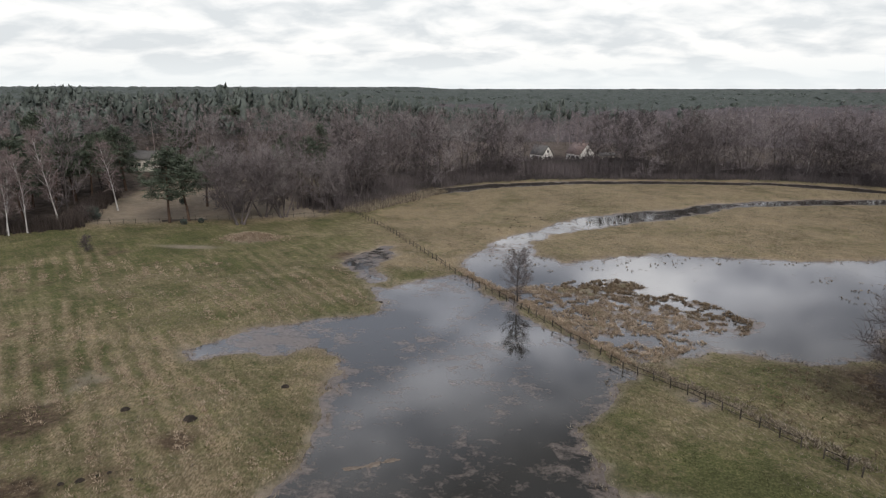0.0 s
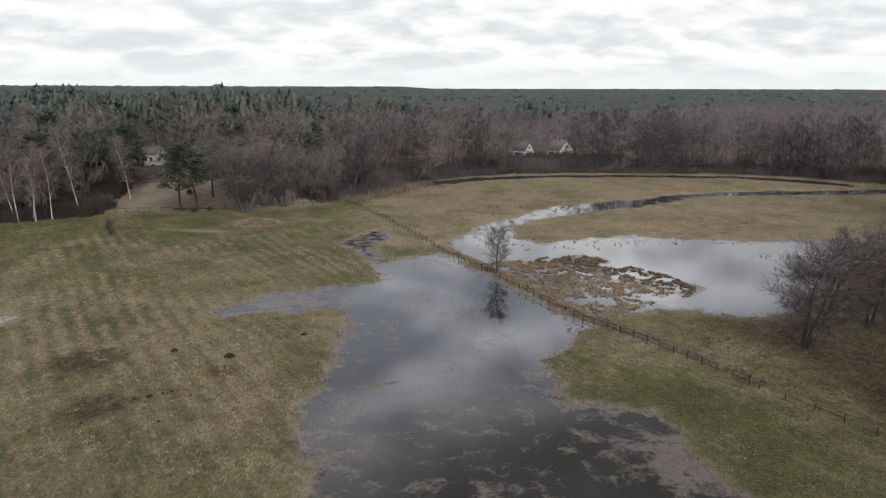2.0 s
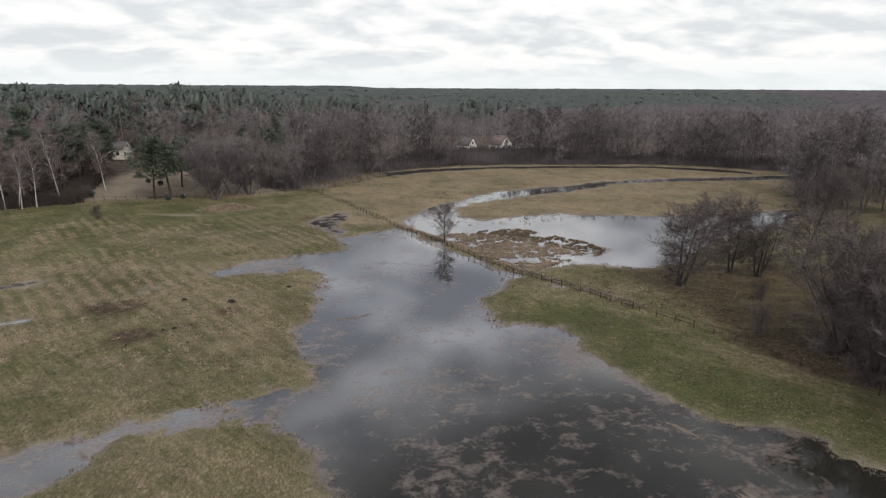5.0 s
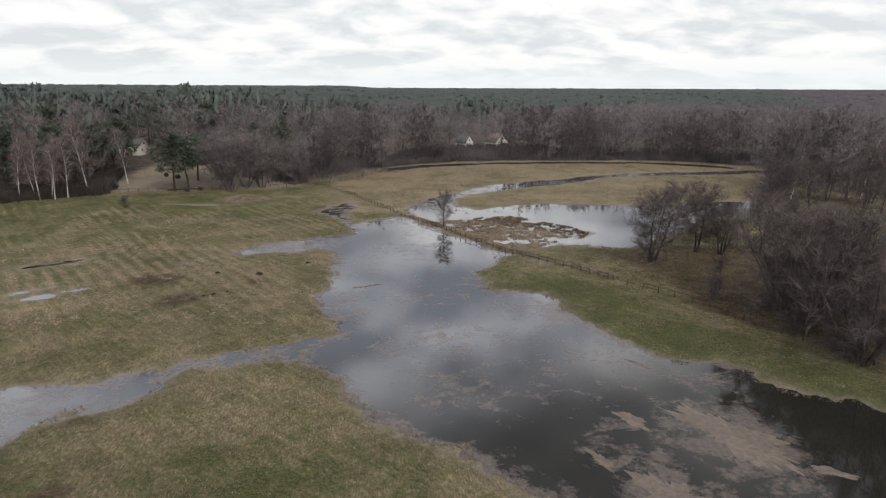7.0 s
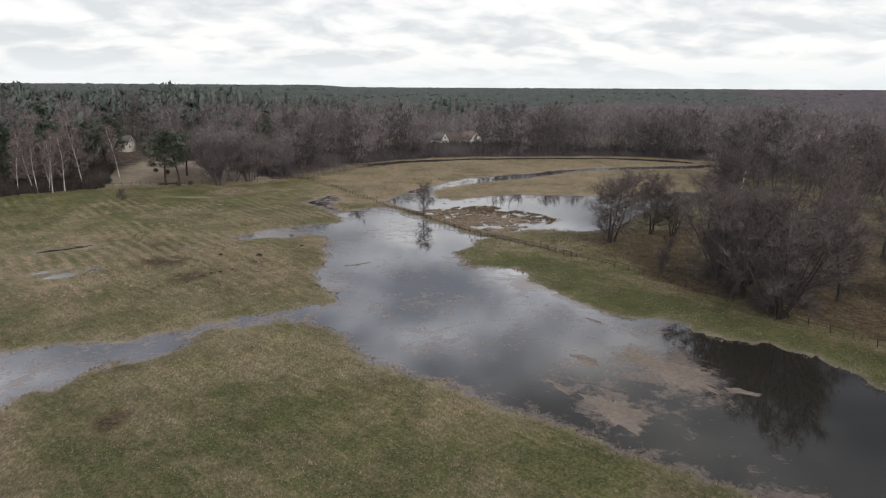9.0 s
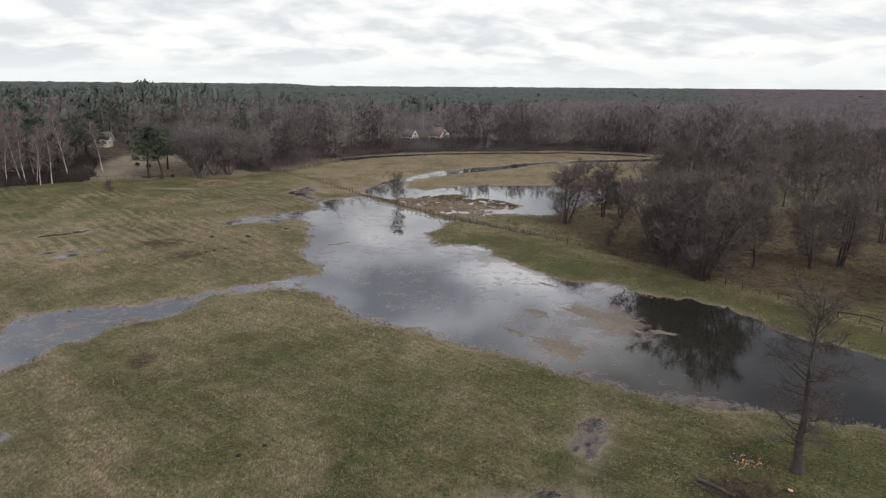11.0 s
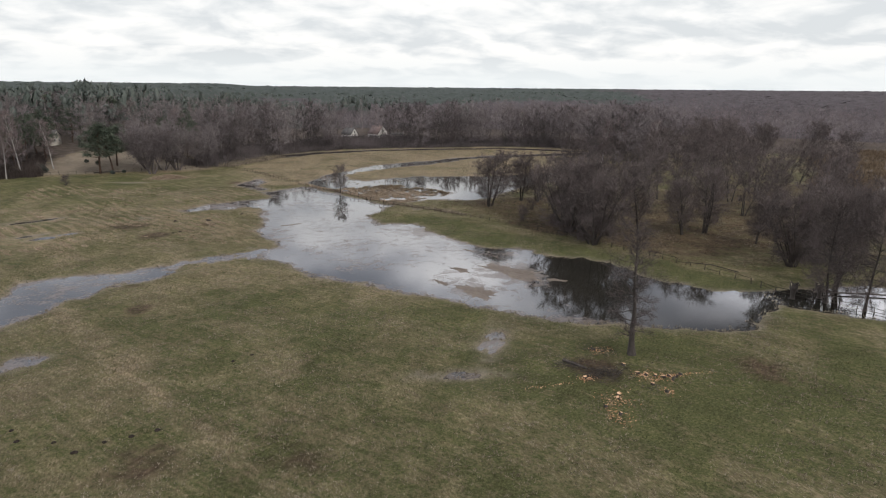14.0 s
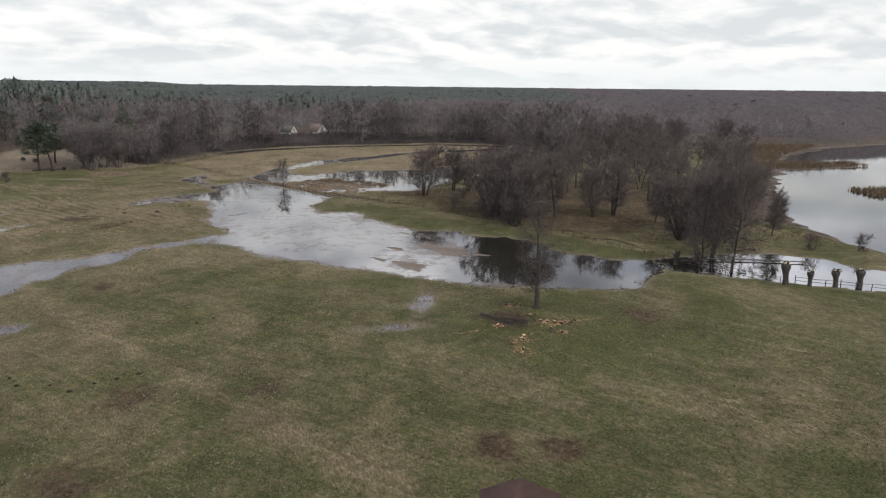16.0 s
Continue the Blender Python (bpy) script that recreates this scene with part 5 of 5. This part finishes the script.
ROUNDS = [log_meshes(l, r, s) for s, (l, r) in enumerate(((0.26, 0.21), (0.34, 0.17), (0.8, 0.14)))]
rng = np.random.RandomState(91)
for x, y, tilt in ((24.0, -39.5, 80), (24.3, -41.8, 75), (24.9, -42.4, 70), (25.6, -43.0, 85), (26.3, -43.5, 70), (27.0, -43.4, 60), (27.7, -43.7, 20), (24.4, -44.3, 80), (26.9, -44.2, 15), (19.9, -45.1, 75), (19.4, -45.8, 60), (17.3, -47.0, 60), (18.4, -41.1, 80), (17.9, -48.6, 70), (24.8, -46.1, 65), (28.4, -43.4, 60), (22.9, -35.0, 10)):
    k = rng.randint(2) if tilt > 40 else rng.randint(3)
    root = new("log")
    root.matrix_world = pose(x, y, height_at(x, y) + 0.09, 0, -tilt, rng.rand() * 360)
    part("bark", ROUNDS[k][0], root)
    part("cut_face", ROUNDS[k][1], root, "orange fresh-sawn wood")
    tagged(root, "short sawn alder log with orange cut faces on the grass", "log", "sawn logs")


def build_chips():
    r = np.random.RandomState(92)
    heap = Heap()
    for cx, cy, sx, sy, n in ((24.6, -42.2, 0.5, 0.45, 180), (26.6, -43.4, 1.1, 0.35, 210), (18.9, -46.0, 0.9, 0.8, 150), (17.3, -48.6, 0.6, 0.9, 100), (24.9, -46.1, 0.35, 0.4, 60), (14.0, -41.5, 1.7, 0.2, 50), (30.0, -43.6, 1.4, 0.25, 45), (18.4, -41.3, 0.5, 0.3, 120), (23.6, -35.4, 0.8, 0.5, 120)):
        x, y = cx + sx * r.normal(size=n), cy + sy * r.normal(size=n)
        z = relief(x, y) + 0.05
        a = r.rand(n) * 6.28
        l = 0.08 + 0.15 * r.rand(n)
        base = np.stack([x, y, z], 1)
        heap.spikes(base, base + np.stack([l * np.cos(a), l * np.sin(a), 0.06 * r.rand(n)], 1), 0.07 + 0.10 * r.rand(n), r, True)
    tagged(part("wood_chips", heap.mesh("wood_chips", MAT_CUT)), "orange sawdust and wood chips strewn over grass", "wood chips", kind="stuff")
    heap = Heap()
    for cx, cy, n in ((18.6, -38.0, 120), (20.3, -40.3, 260), (21.6, -41.0, 160), (23.3, -35.3, 110), (23.6, -44.8, 40)):
        x, y = cx + 1.2 * r.normal(size=n), cy + 0.8 * r.normal(size=n)
        a = r.rand(n) * 6.28
        l = 0.4 + 1.1 * r.rand(n)
        base = np.stack([x, y, relief(x, y) + 0.04], 1)
        heap.spikes(base, base + np.stack([l * np.cos(a), l * np.sin(a), 0.05 + 0.3 * r.rand(n)], 1), np.full(n, 0.05), r)
    tagged(part("brushwood", heap.mesh("brushwood", MAT_BARK)), "dark cut branches lying in the grass", "branches", kind="stuff")


build_chips()


def fallen_trunk(points, radius, label):
    h = Heap()
    p = np.array(points, float)
    h.tube(p, np.linspace(radius, radius * 0.6, len(p)), 7)
    tagged(part("fallen_trunk", h.mesh("fallen_trunk", MAT_BARK)), label, "log")


fallen_trunk([(-64, 133.6, height_at(-64, 133.6) + 0.2), (-60, 134.9, height_at(-60, 134.9) + 0.3), (-55, 136, height_at(-55, 136) + 0.2)], 0.2, "long grey log lying along the field fence")
fallen_trunk([(66, -25, 0.25), (72, -27.5, 0.3), (79, -31, 0.25), (84, -34, 0.3)], 0.13, "fallen dark tree trunk lying across the ditch")
fallen_trunk([(18.0, -36.9, 0.5), (18.9, -38.2, 0.45), (19.6, -39.2, 0.35)], 0.2, "short dark bough lying in the grass")
fallen_trunk([(62, -14, 0.5), (60, -10, 0.8), (57.5, -6.5, 0.5)], 0.09, "grey fallen branch in the rough grass")


# ---- pollard willows ----
def pollard(x, y, height, seed, label):
    r = np.random.RandomState(seed)
    root = new("pollard_willow")
    root.matrix_world = pose(x, y, height_at(x, y), 0, 0, r.rand() * 360)
    h = Heap()
    line = wander(r, (0, 0, -0.3), (0, 0, 1), height * 0.85, 6, 0.05)
    h.tube(line, np.array([0.42, 0.33, 0.30, 0.30, 0.36, 0.52, 0.5]) * height / 3, 9)
    part("trunk", h.mesh("trunk", MAT_BARK), root)
    for i in range(14):
        a, up = r.rand() * 6.28, 0.15 + 0.9 * r.rand()
        d = np.array((math.cos(a), math.sin(a), up))
        d /= np.linalg.norm(d)
        p = line[-1] + d * (0.25, 0.25, 0.1)
        q = p + d * (0.25 + 0.3 * r.rand())
        stub, face = Heap(), Heap()
        stub.tube(np.array([p, (p + q) / 2, q]), [0.13, 0.11, 0.10], 6)
        face.tube(np.array([q, q + d * 0.015]), [0.095, 0.085], 6)
        branch = part("stub_branch", stub.mesh("stub_branch", MAT_BARK), root)
        part("cut_end", face.mesh("cut_end", MAT_PALE), branch, "pale sawn branch end")
    tagged(root, label, "tree", "pollard willows")


MAT_PALE = grained("pale_sawn_wood", (0.32, 0.27, 0.18), (0.5, 0.44, 0.32), (0.65, 0.6, 0.48), 4.0, 0.8)
for i, (x, y, h) in enumerate(((69, -41.3, 4.2), (72, -43.2, 3.0), (75.3, -45, 3.5), (78.6, -46.6, 3.8), (61, -26, 3.4), (65, -27, 3.2))):
    pollard(x, y, h, 95 + i, "stout pollarded willow trunk with freshly cut head at the ditch")


# ---- buildings ----
def slab(heap, a, b, c, d, thick):
    """A plate with those four corners and a thickness downwards."""
    top = np.array([a, b, c, d], float)
    n = np.cross(top[1] - top[0], top[3] - top[0])
    n /= np.linalg.norm(n)
    n = n if n[2] > 0 else -n
    v = np.concatenate([top, top - n * thick])
    heap.add(v, [(0, 1, 2), (0, 2, 3), (4, 6, 5), (4, 7, 6), (0, 4, 5), (0, 5, 1), (1, 5, 6), (1, 6, 2), (2, 6, 7), (2, 7, 3), (3, 7, 4), (3, 4, 0)])


def house(name, x, y, turn, length, width, eave, ridge, wall_mat, roof_mat, label, windows=True, chimney=True, base=None):
    """A gabled building; its ridge runs along its own x axis."""
    root = new(name)
    root.matrix_world = pose(x, y, (height_at(x, y) if base is None else base) - 0.1, 0, 0, turn)
    l, w = length / 2, width / 2
    h = Heap()
    h.add([(-l, -w, 0), (l, -w, 0), (l, w, 0), (-l, w, 0), (-l, -w, eave), (l, -w, eave), (l, w, eave), (-l, w, eave), (-l, 0, ridge), (l, 0, ridge)],
          [(0, 1, 5), (0, 5, 4), (2, 3, 7), (2, 7, 6), (1, 2, 6), (1, 6, 9), (1, 9, 5), (3, 0, 4), (3, 4, 8), (3, 8, 7)])
    part("wall", h.mesh("wall", wall_mat), root)
    o, s = 0.35, (ridge - eave) / w
    for side in (-1, 1):
        h = Heap()
        slab(h, (-l - o, side * (w + o), eave - s * o + 0.16), (l + o, side * (w + o), eave - s * o + 0.16), (l + o, 0, ridge + 0.16), (-l - o, 0, ridge + 0.16), 0.12)
        part("roof", h.mesh("roof", roof_mat), root)
    if chimney:
        h = Heap()
        h.box((l * 0.3, 0.3, ridge + 0.4), (0.5, 0.5, 1.2))
        h.box((l * 0.3, 0.3, ridge + 1.05), (0.62, 0.62, 0.12))
        part("chimney", h.mesh("chimney", MAT_ROOF), root)
    if windows:
        spots = [(sx * (l + 0.02), yy, zz, 0.04, 1.0) for sx in (-1, 1) for yy, zz in ((-w * 0.5, eave * 0.52), (w * 0.5, eave * 0.52), (0, eave + (ridge - eave) * 0.35))]
        for px, py, pz, dx, size in spots:
            h = Heap()
            for oy, oz, sy, sz in ((-0.55, 0, 0.1, 1.2), (0.55, 0, 0.1, 1.2), (0, 0.6, 1.2, 0.1), (0, -0.6, 1.2, 0.1), (0, 0, 0.07, 1.1)):
                h.box((px, py + oy, pz + oz), (0.10, sy, sz))
            win = part("window", h.mesh("window", MAT_WALL), root)
            h = Heap()
            h.box((px - math.copysign(0.03, px) * 0.2, py, pz), (0.05, 1.0, 1.1))
            part("pane", h.mesh("pane", MAT_PANE), win, "dark window pane")
        for px in (-l * 0.5, l * 0.1, l * 0.6):
            for sy in (-1, 1):
                h = Heap()
                h.box((px, sy * (w + 0.02), eave * 0.55), (1.0, 0.06, 1.1))
                part("window", h.mesh("window", MAT_PANE), root, "dark window")
        h = Heap()
        h.box((-l * 0.15, -(w + 0.03), 1.05), (0.95, 0.07, 2.05))
        part("door", h.mesh("door", MAT_DARK), root, "dark wooden door")
    return tagged(root, label, "shed" if "shed" in name else "house")


def pane_material():
    m, t, b, vec = material("window_pane")
    t.links.new(ramp(t, noise_tex(t, vec, 0.8, 2), [(0.3, (0.012, 0.013, 0.014)), (0.7, (0.03, 0.032, 0.034))]), b.inputs["Base Color"])
    b.inputs["Roughness"].default_value = 0.08
    return m


MAT_PANE = pane_material()
MAT_CREAM = grained("aged_cream_render", (0.22, 0.20, 0.17), (0.36, 0.335, 0.29), (0.46, 0.43, 0.38), 1.4, 0.85)
MAT_GREY_ROOF = grained("grey_roof_felt", (0.045, 0.043, 0.042), (0.09, 0.086, 0.083), (0.16, 0.155, 0.15), 2.0, 0.8)
MAT_RUST = grained("rust_red_sheet", (0.035, 0.016, 0.012), (0.062, 0.030, 0.023), (0.10, 0.055, 0.042), 1.6, 0.6)
house("house", 55.3, 261, -63, 9.0, 7.6, 3.0, 7.2, MAT_WALL, MAT_ROOF, "white rendered house with a weathered red roof among trees")
house("house", 38.6, 258, -58, 8.0, 5.2, 3.2, 6.6, MAT_WALL, MAT_GREY_ROOF, "small white gabled house with a grey roof among trees")
house("shed", 66.5, 262, 10, 7.0, 4.0, 2.0, 3.0, MAT_CREAM, MAT_GREY_ROOF, "low pale shed beside the houses", False, False)
house("house", -89.5, 181, -12, 8.0, 6.0, 3.6, 5.6, MAT_CREAM, MAT_GREY_ROOF, "pale cottage with a shallow grey roof behind the clearing")
house("shed", -14, 204, 20, 4.5, 3.0, 2.0, 2.7, MAT_DARK, MAT_GREY_ROOF, "dark wooden shed under bare trees", False, False)
house("house", -30, 238, 35, 9.0, 7.0, 3.0, 6.8, MAT_DARK, MAT_GREY_ROOF, "dark weathered house half hidden by trees")
house("house", -72, 196, 60, 8.0, 6.5, 3.0, 6.4, MAT_DARK, MAT_DARK, "dark boarded house behind pines")
house("shed", -95, 122, 15, 4.0, 3.0, 2.0, 2.9, MAT_DARK, MAT_DARK, "small dark garden shed behind the hedge", False, False)
house("shed", 1.6, -77.2, 63.2, 6.0, 5.0, 2.2, 3.2, MAT_DARK, MAT_RUST, "small meadow shed with a rust-red metal roof", False, False)


# ---- junipers in the clearing ----
def juniper(x, y, s, seed):
    r = np.random.RandomState(seed)
    h = Heap()
    n = 500
    u = r.normal(size=(n, 3))
    u /= np.linalg.norm(u, axis=1)[:, None]
    base = u * (0.8, 0.8, 0.7) * (r.rand(n) ** 0.4)[:, None] + (0, 0, 0.75)
    h.spikes(base, base + (u + (0, 0, 0.6)) * 0.35, np.full(n, 0.16), r)
    ob = part("juniper_bush", h.mesh("juniper_bush", MAT_HAZED_NEEDLES))
    ob.matrix_world = Matrix.LocRotScale((x, y, height_at(x, y)), Euler((0, 0, r.rand() * 6)), (s, s, s))
    tagged(ob, "low dark green juniper bush in dry grass", "bush", "junipers")


for i, (x, y, s) in enumerate(((-79, 133, 1.5), (-77.5, 131.5, 1.2), (-66, 150, 0.9), (-70, 152, 0.8), (-58, 131, 0.8), (-55, 133, 0.7))):
    juniper(x, y, s, 120 + i)
